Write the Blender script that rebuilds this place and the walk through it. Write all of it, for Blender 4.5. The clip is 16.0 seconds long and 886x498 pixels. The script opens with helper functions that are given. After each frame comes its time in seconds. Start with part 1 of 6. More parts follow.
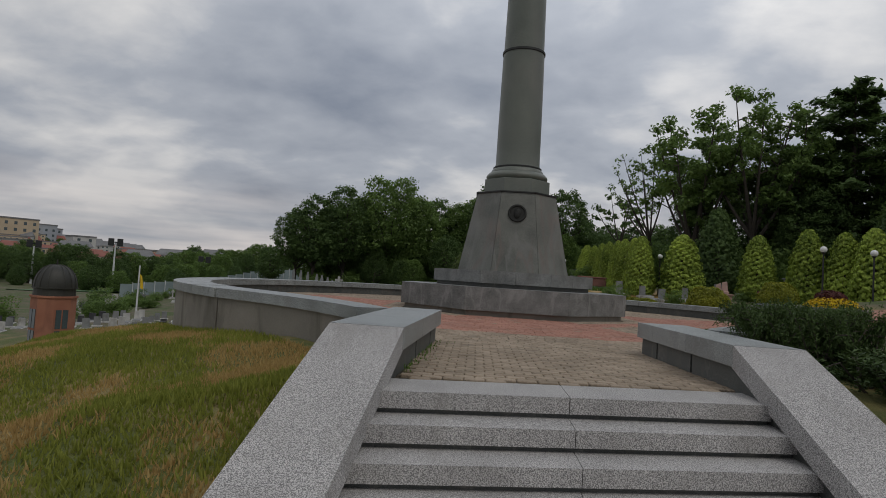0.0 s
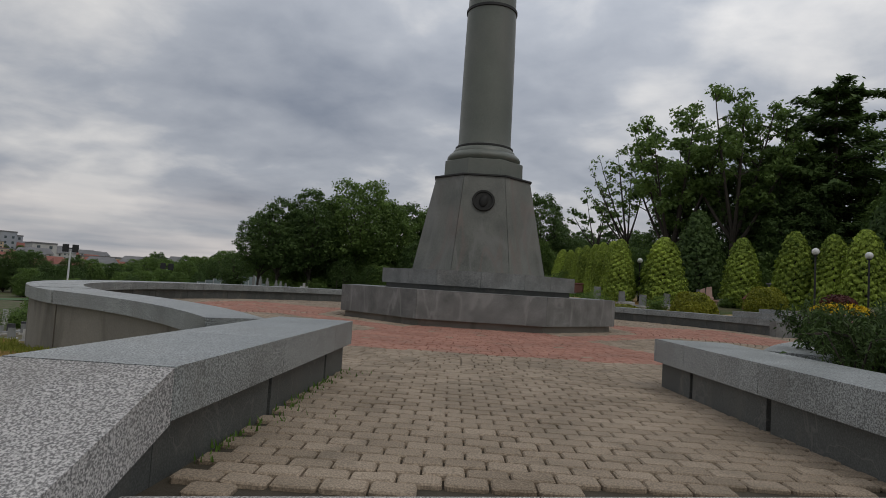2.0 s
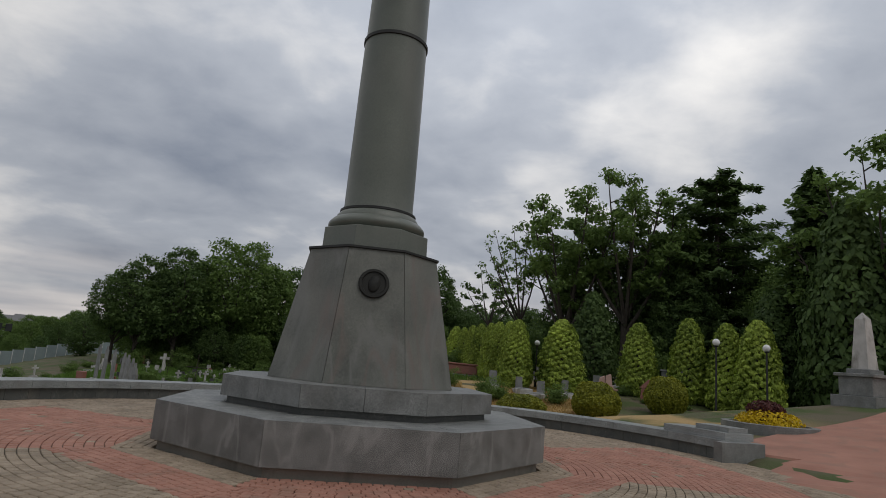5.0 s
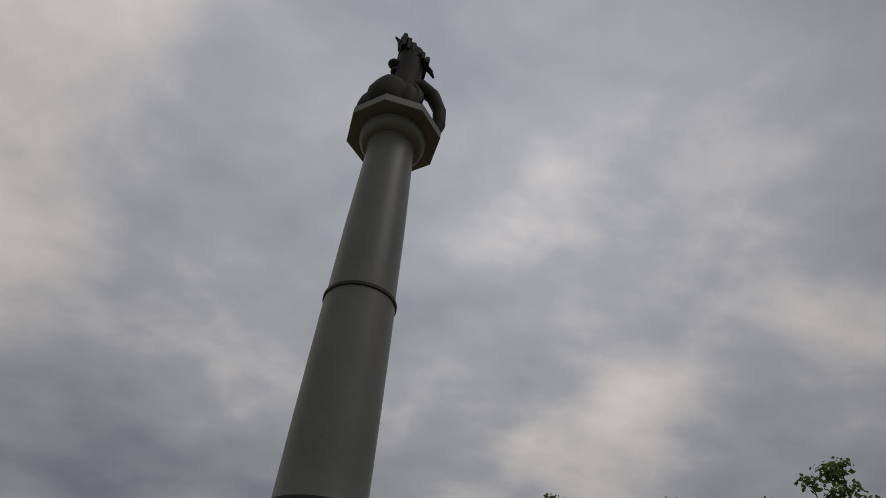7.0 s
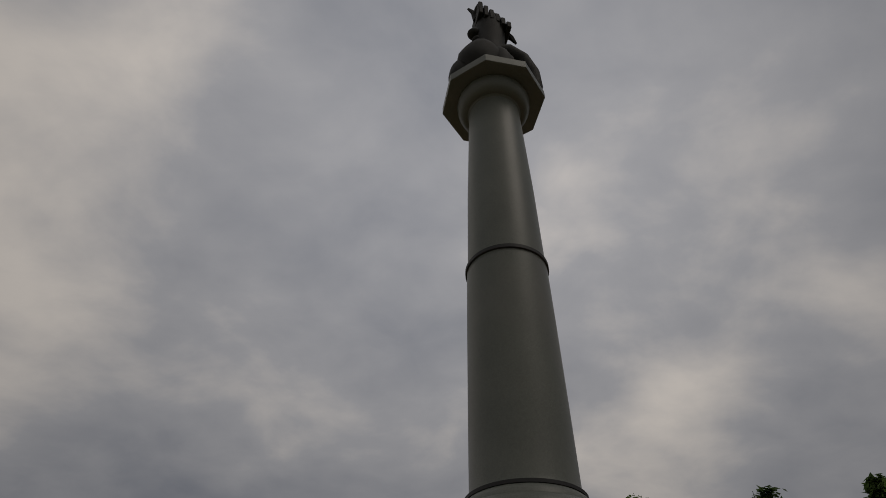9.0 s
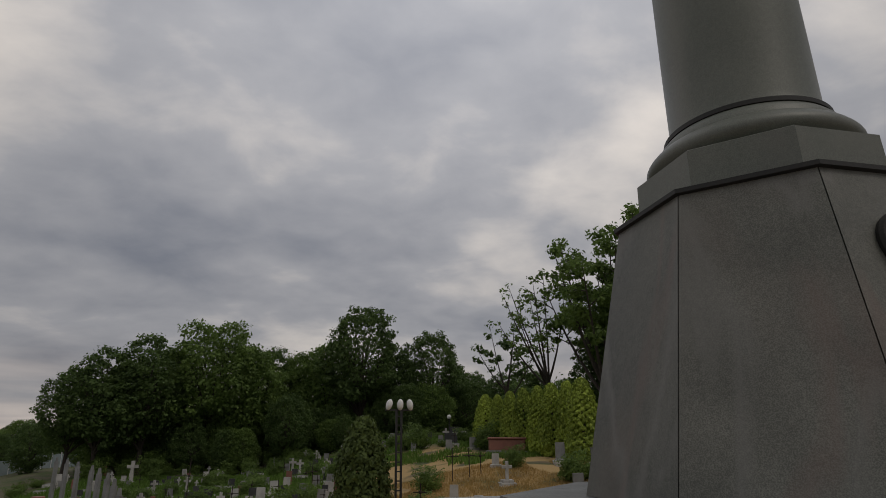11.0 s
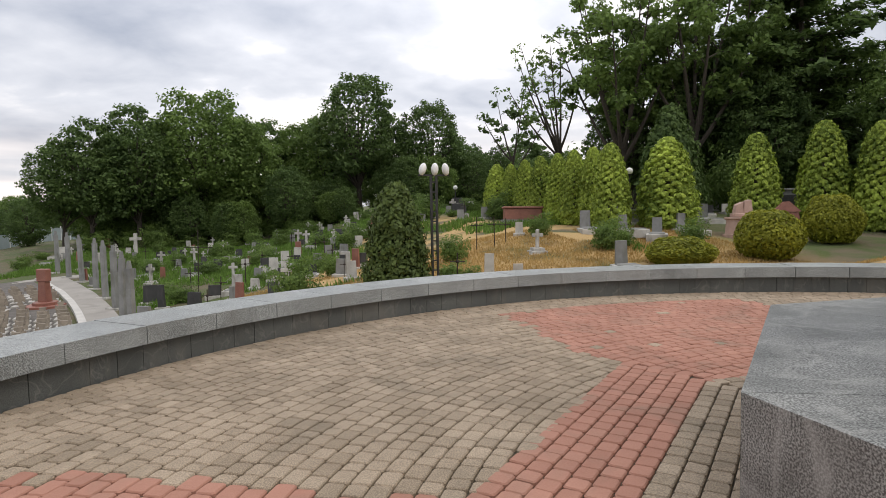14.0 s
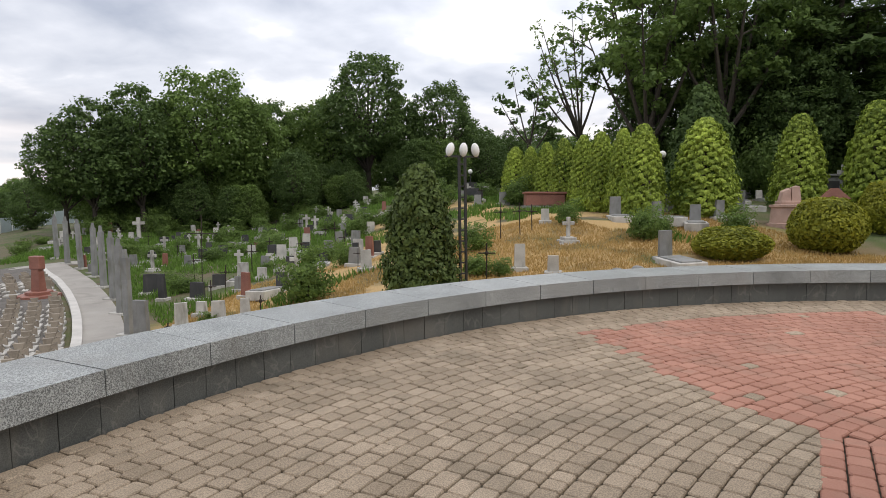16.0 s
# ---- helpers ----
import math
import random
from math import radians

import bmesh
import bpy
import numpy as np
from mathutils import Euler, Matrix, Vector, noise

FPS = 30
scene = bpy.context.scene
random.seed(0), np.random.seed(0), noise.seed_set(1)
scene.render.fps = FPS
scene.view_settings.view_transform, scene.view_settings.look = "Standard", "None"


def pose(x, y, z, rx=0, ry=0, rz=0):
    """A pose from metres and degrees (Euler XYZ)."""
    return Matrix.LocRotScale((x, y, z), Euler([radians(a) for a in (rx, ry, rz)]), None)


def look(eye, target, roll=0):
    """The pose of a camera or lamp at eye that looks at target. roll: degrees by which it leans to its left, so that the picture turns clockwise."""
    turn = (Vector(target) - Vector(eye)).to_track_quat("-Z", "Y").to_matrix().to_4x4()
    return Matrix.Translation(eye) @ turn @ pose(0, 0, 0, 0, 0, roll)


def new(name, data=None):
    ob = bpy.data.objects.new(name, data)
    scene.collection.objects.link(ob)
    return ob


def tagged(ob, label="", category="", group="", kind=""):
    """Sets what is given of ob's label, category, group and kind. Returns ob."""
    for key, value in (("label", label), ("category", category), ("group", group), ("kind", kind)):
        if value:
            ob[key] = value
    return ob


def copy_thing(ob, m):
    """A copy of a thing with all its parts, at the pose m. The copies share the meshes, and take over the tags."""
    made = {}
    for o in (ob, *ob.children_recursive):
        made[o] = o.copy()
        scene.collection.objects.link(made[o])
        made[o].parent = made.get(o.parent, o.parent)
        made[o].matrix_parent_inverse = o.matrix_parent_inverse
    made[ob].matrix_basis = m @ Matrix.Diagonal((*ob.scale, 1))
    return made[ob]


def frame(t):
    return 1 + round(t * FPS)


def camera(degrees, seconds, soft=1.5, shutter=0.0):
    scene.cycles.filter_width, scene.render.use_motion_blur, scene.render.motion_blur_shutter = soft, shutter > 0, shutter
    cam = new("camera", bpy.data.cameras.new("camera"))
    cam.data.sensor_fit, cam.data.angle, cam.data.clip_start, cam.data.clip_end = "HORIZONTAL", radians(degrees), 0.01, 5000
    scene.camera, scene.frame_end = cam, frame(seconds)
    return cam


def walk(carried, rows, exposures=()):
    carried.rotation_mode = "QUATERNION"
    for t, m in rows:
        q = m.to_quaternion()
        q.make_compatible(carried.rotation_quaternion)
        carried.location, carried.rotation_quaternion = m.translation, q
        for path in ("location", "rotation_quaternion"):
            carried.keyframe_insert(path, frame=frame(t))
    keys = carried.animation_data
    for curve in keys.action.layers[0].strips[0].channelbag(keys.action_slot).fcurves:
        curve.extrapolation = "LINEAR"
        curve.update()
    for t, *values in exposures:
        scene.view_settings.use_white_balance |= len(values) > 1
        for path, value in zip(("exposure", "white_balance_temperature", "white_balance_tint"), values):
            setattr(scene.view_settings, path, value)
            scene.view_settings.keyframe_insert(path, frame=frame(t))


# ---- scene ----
cam = camera(72.67, 16.0, soft=0.9)
PATH = [
    (0.0, -0.993, -17.544, 0.888, 3.181, 2.620, -3.679),
    (0.5, -0.798, -16.806, 0.853, 2.789, 3.025, -3.725),
    (1.0, -0.664, -16.069, 0.781, 2.187, 3.439, -3.555),
    (1.5, -0.640, -15.323, 0.744, 1.608, 3.602, -3.365),
    (2.0, -0.588, -14.517, 0.786, 0.832, 3.497, -3.537),
    (2.5, -0.563, -13.854, 0.877, 0.305, 3.294, -3.470),
    (3.0, -0.519, -13.201, 1.051, -0.347, 2.886, -3.233),
    (3.2, -0.552, -12.971, 1.096, -1.101, 2.408, -3.229),
    (4.2, -0.500, -11.850, 1.420, -5.200, 5.300, -4.100),
    (5.3, -0.440, -10.690, 1.640, -11.000, 13.300, -4.850),
    (5.5, -0.446, -10.495, 1.696, -11.570, 15.372, -4.819),
    (6.0, -0.502, -9.518, 1.724, -14.519, 24.222, -5.006),
    (6.5, -0.542, -8.918, 1.699, -15.624, 34.001, -4.990),
    (7.0, -0.698, -8.377, 1.650, -17.267, 41.476, -4.058),
    (7.5, -0.922, -7.777, 1.658, -18.227, 45.551, -3.655),
    (8.0, -1.171, -7.216, 1.660, -15.325, 47.730, -3.734),
    (10.3, -3.800, -5.420, 1.500, -11.150, 26.400, 2.000),
    (10.5, -3.915, -5.095, 1.483, -11.282, 23.162, 1.880),
    (11.0, -3.790, -4.189, 1.556, -12.700, 17.578, 0.596),
    (11.5, -3.966, -3.588, 1.596, -14.098, 11.512, -0.373),
    (12.0, -4.197, -3.066, 1.572, -14.487, 6.253, -1.023),
    (12.5, -4.332, -2.429, 1.531, -14.200, 3.468, -0.173),
    (13.0, -4.541, -1.889, 1.497, -13.840, 0.788, 0.339),
    (13.5, -4.705, -1.325, 1.439, -13.729, -1.611, 0.660),
    (14.0, -4.736, -0.790, 1.440, -14.069, -3.536, 1.104),
    (14.5, -4.771, -0.309, 1.450, -13.904, -4.261, 0.779),
    (15.0, -4.787, 0.216, 1.489, -13.820, -4.596, 0.738),
    (15.5, -4.847, 0.738, 1.494, -13.572, -4.823, 0.755),
    (16.0, -4.875, 1.225, 1.479, -13.489, -4.980, 0.784),
]
STOPS = [(0.0, -0.1, 6500, 10), (3.2, -0.1, 6500, 10), (5.5, -0.07, 6550, 10), (6.5, -0.55, 6750, 12), (7.0, -0.85, 6900, 13), (8.0, -1.15, 7150, 13), (10.3, -1.0, 7100, 13), (11.0, -0.5, 7000, 13), (11.5, -0.2, 6800, 12), (12.5, 0.45, 6800, 12), (13.5, 0.85, 6850, 12), (14.5, 1.08, 6830, 12), (16.0, 1.05, 6750, 12)]
walk(cam, [(t, pose(x, y, z, 90 + p, r, w)) for t, x, y, z, w, p, r in PATH], STOPS)

# ---- light: overcast evening sky ----
world = bpy.data.worlds.new("overcast_sky")
scene.world = world
world.use_nodes = True
wn, wl = world.node_tree.nodes, world.node_tree.links
wn.clear()
w_out = wn.new("ShaderNodeOutputWorld")
w_bg = wn.new("ShaderNodeBackground")
w_tc = wn.new("ShaderNodeTexCoord")
w_sep = wn.new("ShaderNodeSeparateXYZ")
wl.new(w_tc.outputs["Generated"], w_sep.inputs[0])


def wmath(op, a, b=None, clamp=False):
    n = wn.new("ShaderNodeMath")
    n.operation, n.use_clamp = op, clamp
    for i, s in enumerate((a, b)):
        if s is None:
            continue
        if isinstance(s, (int, float)):
            n.inputs[i].default_value = s
        else:
            wl.new(s, n.inputs[i])
    return n.outputs[0]


# clouds lie on a flat layer: the view direction divided by its height
w_h = wmath("ADD", wmath("MAXIMUM", w_sep.outputs["Z"], 0.0), 0.26)
w_cx = wmath("DIVIDE", w_sep.outputs["X"], w_h)
w_cy = wmath("DIVIDE", w_sep.outputs["Y"], w_h)
w_comb = wn.new("ShaderNodeCombineXYZ")
wl.new(w_cx, w_comb.inputs[0])
wl.new(w_cy, w_comb.inputs[1])
w_map = wn.new("ShaderNodeMapping")
w_map.inputs["Rotation"].default_value = (0, 0, radians(25))
w_map.inputs["Scale"].default_value = (1.0, 1.12, 1.0)
wl.new(w_comb.outputs[0], w_map.inputs[0])
w_big = wn.new("ShaderNodeTexNoise")
w_big.inputs["Scale"].default_value = 0.95
w_big.inputs["Detail"].default_value = 4.0
w_big.inputs["Roughness"].default_value = 0.5
w_big.inputs["Distortion"].default_value = 0.25
wl.new(w_map.outputs[0], w_big.inputs["Vector"])
w_fine = wn.new("ShaderNodeTexNoise")
w_fine.inputs["Scale"].default_value = 4.5
w_fine.inputs["Detail"].default_value = 5.0
w_fine.inputs["Roughness"].default_value = 0.55
w_fine.inputs["Distortion"].default_value = 0.2
wl.new(w_map.outputs[0], w_fine.inputs["Vector"])
w_mix = wmath("ADD", wmath("MULTIPLY", w_big.outputs[0], 0.8), wmath("MULTIPLY", w_fine.outputs[0], 0.2))
w_ramp = wn.new("ShaderNodeValToRGB")
for e, (p, c) in zip((w_ramp.color_ramp.elements[0], w_ramp.color_ramp.elements[1]), ((0.30, (0.18, 0.215, 0.285, 1)), (0.62, (0.77, 0.762, 0.755, 1)))):
    e.position, e.color = p, c
e = w_ramp.color_ramp.elements.new(0.5)
e.color = (0.42, 0.45, 0.505, 1)
wl.new(w_mix, w_ramp.inputs[0])
# a pale streaked band near the horizon
w_hz = wn.new("ShaderNodeMapRange")
w_hz.inputs[1].default_value, w_hz.inputs[2].default_value = 0.02, 0.16
w_hz.inputs[3].default_value, w_hz.inputs[4].default_value = 0.85, 0.0
wl.new(w_sep.outputs["Z"], w_hz.inputs[0])
w_streak = wn.new("ShaderNodeMapping")
w_streak.inputs["Scale"].default_value = (2.2, 2.2, 26.0)
wl.new(w_tc.outputs["Generated"], w_streak.inputs[0])
w_band = wn.new("ShaderNodeTexNoise")
w_band.inputs["Scale"].default_value = 1.0
w_band.inputs["Detail"].default_value = 4.0
wl.new(w_streak.outputs[0], w_band.inputs["Vector"])
w_pale_col = wn.new("ShaderNodeValToRGB")
for e, (p, c) in zip((w_pale_col.color_ramp.elements[0], w_pale_col.color_ramp.elements[1]), ((0.40, (0.40, 0.415, 0.45, 1)), (0.64, (0.81, 0.745, 0.705, 1)))):
    e.position, e.color = p, c
wl.new(w_band.outputs[0], w_pale_col.inputs[0])
w_pale = wn.new("ShaderNodeMixRGB")
wl.new(w_hz.outputs[0], w_pale.inputs[0])
wl.new(w_ramp.outputs[0], w_pale.inputs[1])
wl.new(w_pale_col.outputs[0], w_pale.inputs[2])
wl.new(w_pale.outputs[0], w_bg.inputs["Color"])
# the cloud layer is thinner to the north, round the place where the low sun stands behind it
w_dot = wn.new("ShaderNodeVectorMath")
w_dot.operation = "DOT_PRODUCT"
w_dot.inputs[1].default_value = (0.16, 0.56, 0.81)
wl.new(w_tc.outputs["Generated"], w_dot.inputs[0])
w_lobe = wmath("MULTIPLY", wmath("POWER", wmath("MAXIMUM", w_dot.outputs["Value"], 0.0), 6.0), 0.72)
w_nw = wmath("MULTIPLY", w_sep.outputs["Y"], 0.08)
wl.new(wmath("ADD", wmath("ADD", w_nw, w_lobe), wmath("ADD", wmath("MULTIPLY", wmath("MAXIMUM", w_sep.outputs["Z"], 0.0), 0.25), 0.77)), w_bg.inputs["Strength"])
wl.new(w_bg.outputs[0], w_out.inputs["Surface"])

sun_data = bpy.data.lights.new("sun", "SUN")
sun_data.energy, sun_data.angle, sun_data.color = 0.6, radians(25), (1.0, 0.96, 0.9)
sun = new("sun", sun_data)
sun.matrix_world = look((9, -11, 20), (0, 0, 0))

# ---- materials ----


def nodes_of(name, rough=0.8, metal=0.0):
    m = bpy.data.materials.new(name)
    m.use_nodes = True
    n, l = m.node_tree.nodes, m.node_tree.links
    b = n["Principled BSDF"]
    b.inputs["Roughness"].default_value, b.inputs["Metallic"].default_value = rough, metal
    return m, n, l, b


def surface(name, dark, light, scale=3.0, fine=60.0, rough=0.8, bump=0.15, metal=0.0, speck=0.0, stain=None, per_piece=0.0, island=False, bump_dist=0.01, gloss_var=0.12):
    """Two-scale noise colour between dark and light, fine grain, optional specks, stains and a change from piece to piece."""
    m, n, l, b = nodes_of(name, rough, metal)
    tc = n.new("ShaderNodeTexCoord")
    geo = n.new("ShaderNodeNewGeometry")
    big = n.new("ShaderNodeTexNoise")
    big.inputs["Scale"].default_value, big.inputs["Detail"].default_value = scale, 6
    small = n.new("ShaderNodeTexNoise")
    small.inputs["Scale"].default_value, small.inputs["Detail"].default_value = fine, 3
    for t in (big, small):
        l.new(geo.outputs["Position"], t.inputs["Vector"])
    add = n.new("ShaderNodeMath")
    add.operation = "MULTIPLY_ADD"
    l.new(small.outputs[0], add.inputs[0])
    add.inputs[1].default_value = 0.6
    sc = n.new("ShaderNodeMath")
    sc.operation = "MULTIPLY_ADD"
    l.new(big.outputs[0], sc.inputs[0])
    sc.inputs[1].default_value, sc.inputs[2].default_value = 1.4, -0.5
    l.new(sc.outputs[0], add.inputs[2])
    fac = add.outputs[0]
    if per_piece:
        oi = n.new("ShaderNodeObjectInfo")
        src = geo.outputs["Random Per Island"] if island else oi.outputs["Random"]
        pp = n.new("ShaderNodeMath")
        pp.operation = "MULTIPLY_ADD"
        l.new(src, pp.inputs[0])
        pp.inputs[1].default_value = per_piece
        off = n.new("ShaderNodeMath")
        off.operation = "ADD"
        l.new(fac, off.inputs[0])
        off.inputs[1].default_value = -per_piece / 2
        l.new(off.outputs[0], pp.inputs[2])
        fac = pp.outputs[0]
    mix = n.new("ShaderNodeMixRGB")
    mix.inputs[1].default_value, mix.inputs[2].default_value = (*dark, 1), (*light, 1)
    cl = n.new("ShaderNodeClamp")
    l.new(fac, cl.inputs[0])
    l.new(cl.outputs[0], mix.inputs[0])
    col = mix.outputs[0]
    if speck:
        vo = n.new("ShaderNodeTexNoise")
        vo.inputs["Scale"].default_value, vo.inputs["Detail"].default_value = 120.0, 2
        l.new(geo.outputs["Position"], vo.inputs["Vector"])
        rp = n.new("ShaderNodeMapRange")
        rp.inputs[1].default_value, rp.inputs[2].default_value = 0.4, 0.62
        rp.inputs[3].default_value, rp.inputs[4].default_value = 1.0 - speck, 1.0 + speck * 0.6
        l.new(vo.outputs[0], rp.inputs[0])
        mu = n.new("ShaderNodeVectorMath")
        mu.operation = "SCALE"
        l.new(col, mu.inputs[0])
        l.new(rp.outputs[0], mu.inputs["Scale"])
        col = mu.outputs[0]
    if stain:
        scol, amount, sscale = stain
        st = n.new("ShaderNodeTexNoise")
        st.inputs["Scale"].default_value, st.inputs["Detail"].default_value, st.inputs["Distortion"].default_value = sscale, 5, 0.8
        mp = n.new("ShaderNodeMapping")
        mp.inputs["Scale"].default_value = (1, 1, 0.35)
        mp.inputs["Location"].default_value = (7.3, 2.1, 4.4)
        l.new(geo.outputs["Position"], mp.inputs[0])
        l.new(mp.outputs[0], st.inputs["Vector"])
        sr = n.new("ShaderNodeMapRange")
        sr.inputs[1].default_value, sr.inputs[2].default_value = 0.52, 0.72
        sr.inputs[3].default_value, sr.inputs[4].default_value = 0.0, amount
        l.new(st.outputs[0], sr.inputs[0])
        sm = n.new("ShaderNodeMixRGB")
        sm.inputs[2].default_value = (*scol, 1)
        l.new(sr.outputs[0], sm.inputs[0])
        l.new(col, sm.inputs[1])
        col = sm.outputs[0]
    l.new(col, b.inputs["Base Color"])
    rr = n.new("ShaderNodeMapRange")
    rr.inputs[3].default_value, rr.inputs[4].default_value = max(0.03, rough - gloss_var), min(1.0, rough + gloss_var)
    l.new(big.outputs[0], rr.inputs[0])
    l.new(rr.outputs[0], b.inputs["Roughness"])
    bp = n.new("ShaderNodeBump")
    bp.inputs["Strength"].default_value, bp.inputs["Distance"].default_value = bump, bump_dist
    l.new(small.outputs[0], bp.inputs["Height"])
    l.new(bp.outputs[0], b.inputs["Normal"])
    return m


def leaf_material(name, dark, light, trans=0.25):
    m, n, l, b = nodes_of(name, 0.6)
    geo = n.new("ShaderNodeNewGeometry")
    nz = n.new("ShaderNodeTexNoise")
    nz.inputs["Scale"].default_value, nz.inputs["Detail"].default_value = 0.5, 4
    l.new(geo.outputs["Position"], nz.inputs["Vector"])
    av = n.new("ShaderNodeMath")
    av.operation = "MULTIPLY_ADD"
    l.new(geo.outputs["Random Per Island"], av.inputs[0])
    av.inputs[1].default_value = 0.55
    ns = n.new("ShaderNodeMath")
    ns.operation = "MULTIPLY_ADD"
    l.new(nz.outputs[0], ns.inputs[0])
    ns.inputs[1].default_value, ns.inputs[2].default_value = 1.2, -0.38
    l.new(ns.outputs[0], av.inputs[2])
    mix = n.new("ShaderNodeMixRGB")
    mix.inputs[1].default_value, mix.inputs[2].default_value = (*dark, 1), (*light, 1)
    cl = n.new("ShaderNodeClamp")
    l.new(av.outputs[0], cl.inputs[0])
    l.new(cl.outputs[0], mix.inputs[0])
    l.new(mix.outputs[0], b.inputs["Base Color"])
    tr = n.new("ShaderNodeBsdfTranslucent")
    l.new(mix.outputs[0], tr.inputs["Color"])
    ms = n.new("ShaderNodeMixShader")
    ms.inputs[0].default_value = trans
    l.new(b.outputs[0], ms.inputs[1])
    l.new(tr.outputs[0], ms.inputs[2])
    l.new(ms.outputs[0], n["Material Output"].inputs["Surface"])
    b.inputs["Specular IOR Level"].default_value = 0.25
    return m


def veins(m, colour, scale, amount, turn, width=0.05, stretch=0.3):
    """Streaks that run slantwise through the stone, mixed over its colour."""
    n, l = m.node_tree.nodes, m.node_tree.links
    b = n["Principled BSDF"]
    col = b.inputs["Base Color"].links[0].from_socket
    geo = n.new("ShaderNodeNewGeometry")
    mp = n.new("ShaderNodeMapping")
    mp.inputs["Rotation"].default_value = (radians(turn), radians(turn * 0.7), radians(20))
    mp.inputs["Scale"].default_value = (1, 1, stretch)
    l.new(geo.outputs["Position"], mp.inputs[0])
    nz = n.new("ShaderNodeTexNoise")
    nz.inputs["Scale"].default_value, nz.inputs["Detail"].default_value, nz.inputs["Distortion"].default_value = scale, 4, 0.5
    l.new(mp.outputs[0], nz.inputs["Vector"])
    d = n.new("ShaderNodeMath")
    d.operation = "SUBTRACT"
    l.new(nz.outputs[0], d.inputs[0])
    d.inputs[1].default_value = 0.5
    a = n.new("ShaderNodeMath")
    a.operation = "ABSOLUTE"
    l.new(d.outputs[0], a.inputs[0])
    r = n.new("ShaderNodeMapRange")
    r.inputs[1].default_value, r.inputs[2].default_value = 0.0, width
    r.inputs[3].default_value, r.inputs[4].default_value = amount, 0.0
    l.new(a.outputs[0], r.inputs[0])
    mx = n.new("ShaderNodeMixRGB")
    mx.inputs[2].default_value = (*colour, 1)
    l.new(r.outputs[0], mx.inputs[0])
    l.new(col, mx.inputs[1])
    l.new(mx.outputs[0], b.inputs["Base Color"])


GRANITE = surface("granite", (0.11, 0.115, 0.11), (0.31, 0.315, 0.30), 2.6, 22, 0.55, 0.18, speck=0.4, stain=((0.13, 0.12, 0.105), 0.45, 1.6))
GRANITE_POL = surface("granite_polished", (0.095, 0.106, 0.088), (0.185, 0.20, 0.17), 0.9, 30, 0.45, 0.06, speck=0.16, stain=((0.2, 0.19, 0.17), 0.35, 1.0))
GRANITE_PED = surface("granite_pedestal", (0.075, 0.08, 0.068), (0.205, 0.208, 0.18), 1.6, 26, 0.5, 0.12, speck=0.3, stain=((0.17, 0.135, 0.115), 0.45, 0.9), per_piece=0.3)
veins(GRANITE_PED, (0.20, 0.20, 0.185), 1.1, 0.5, 50)
veins(GRANITE_PED, (0.19, 0.13, 0.11), 0.7, 0.35, -35, 0.03)
GRANITE_LIGHT = surface("granite_flamed", (0.36, 0.345, 0.33), (0.52, 0.50, 0.48), 2.0, 70, 0.85, 0.3, speck=0.6, per_piece=0.15, stain=((0.25, 0.235, 0.21), 0.35, 2.0))
GRANITE_COPE = surface("granite_coping", (0.20, 0.215, 0.21), (0.42, 0.44, 0.43), 2.6, 55, 0.45, 0.12, speck=0.6, stain=((0.2, 0.19, 0.17), 0.4, 2.5), per_piece=0.3)
# dark stone of the wall skirts; the stair risers borrow it as shade
GRANITE_DARK = surface("granite_dark_skirt_and_gap", (0.07, 0.075, 0.07), (0.13, 0.135, 0.125), 2.0, 90, 0.6, 0.12, speck=0.25, stain=((0.19, 0.17, 0.14), 0.45, 2.2), per_piece=0.2)
CONCRETE = surface("stained_render", (0.17, 0.155, 0.13), (0.33, 0.30, 0.25), 1.2, 40, 0.9, 0.35, stain=((0.09, 0.08, 0.06), 0.7, 1.4))
GRANITE_BASE = surface("granite_base", (0.10, 0.106, 0.10), (0.32, 0.325, 0.31), 3.2, 70, 0.5, 0.18, speck=0.7, stain=((0.36, 0.36, 0.335), 0.3, 1.3), per_piece=0.12)
veins(GRANITE_BASE, (0.36, 0.36, 0.34), 1.6, 0.4, 40, 0.03)
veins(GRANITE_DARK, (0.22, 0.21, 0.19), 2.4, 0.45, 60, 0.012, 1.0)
MORTAR = surface("paver_joint", (0.035, 0.028, 0.018), (0.09, 0.072, 0.045), 5, 150, 0.95, 0.4)
PAVER_GREY = surface("paver_grey", (0.235, 0.18, 0.122), (0.43, 0.342, 0.25), 1.2, 110, 0.88, 0.35, per_piece=0.5, speck=0.3, stain=((0.14, 0.115, 0.08), 0.45, 1.8))
PAVER_RED = surface("paver_red", (0.28, 0.125, 0.085), (0.46, 0.235, 0.17), 1.2, 110, 0.88, 0.35, per_piece=0.34, stain=((0.2, 0.15, 0.11), 0.45, 1.8))
PAVER_GREY_J = surface("paver_grey_field", (0.235, 0.18, 0.122), (0.43, 0.342, 0.25), 1.2, 110, 0.88, 0.35, per_piece=0.5, speck=0.3, island=True, stain=((0.14, 0.115, 0.08), 0.45, 1.8))
PAVER_RED_J = surface("paver_red_field", (0.28, 0.125, 0.085), (0.46, 0.235, 0.17), 1.2, 110, 0.88, 0.35, per_piece=0.34, island=True, stain=((0.2, 0.15, 0.11), 0.45, 1.8))
BRONZE = surface("dark_bronze", (0.012, 0.012, 0.011), (0.03, 0.03, 0.026), 4, 60, 0.7, 0.3, metal=0.3)
LEAD = surface("dark_joint_metal", (0.012, 0.012, 0.012), (0.03, 0.03, 0.028), 4, 60, 0.6, 0.1)
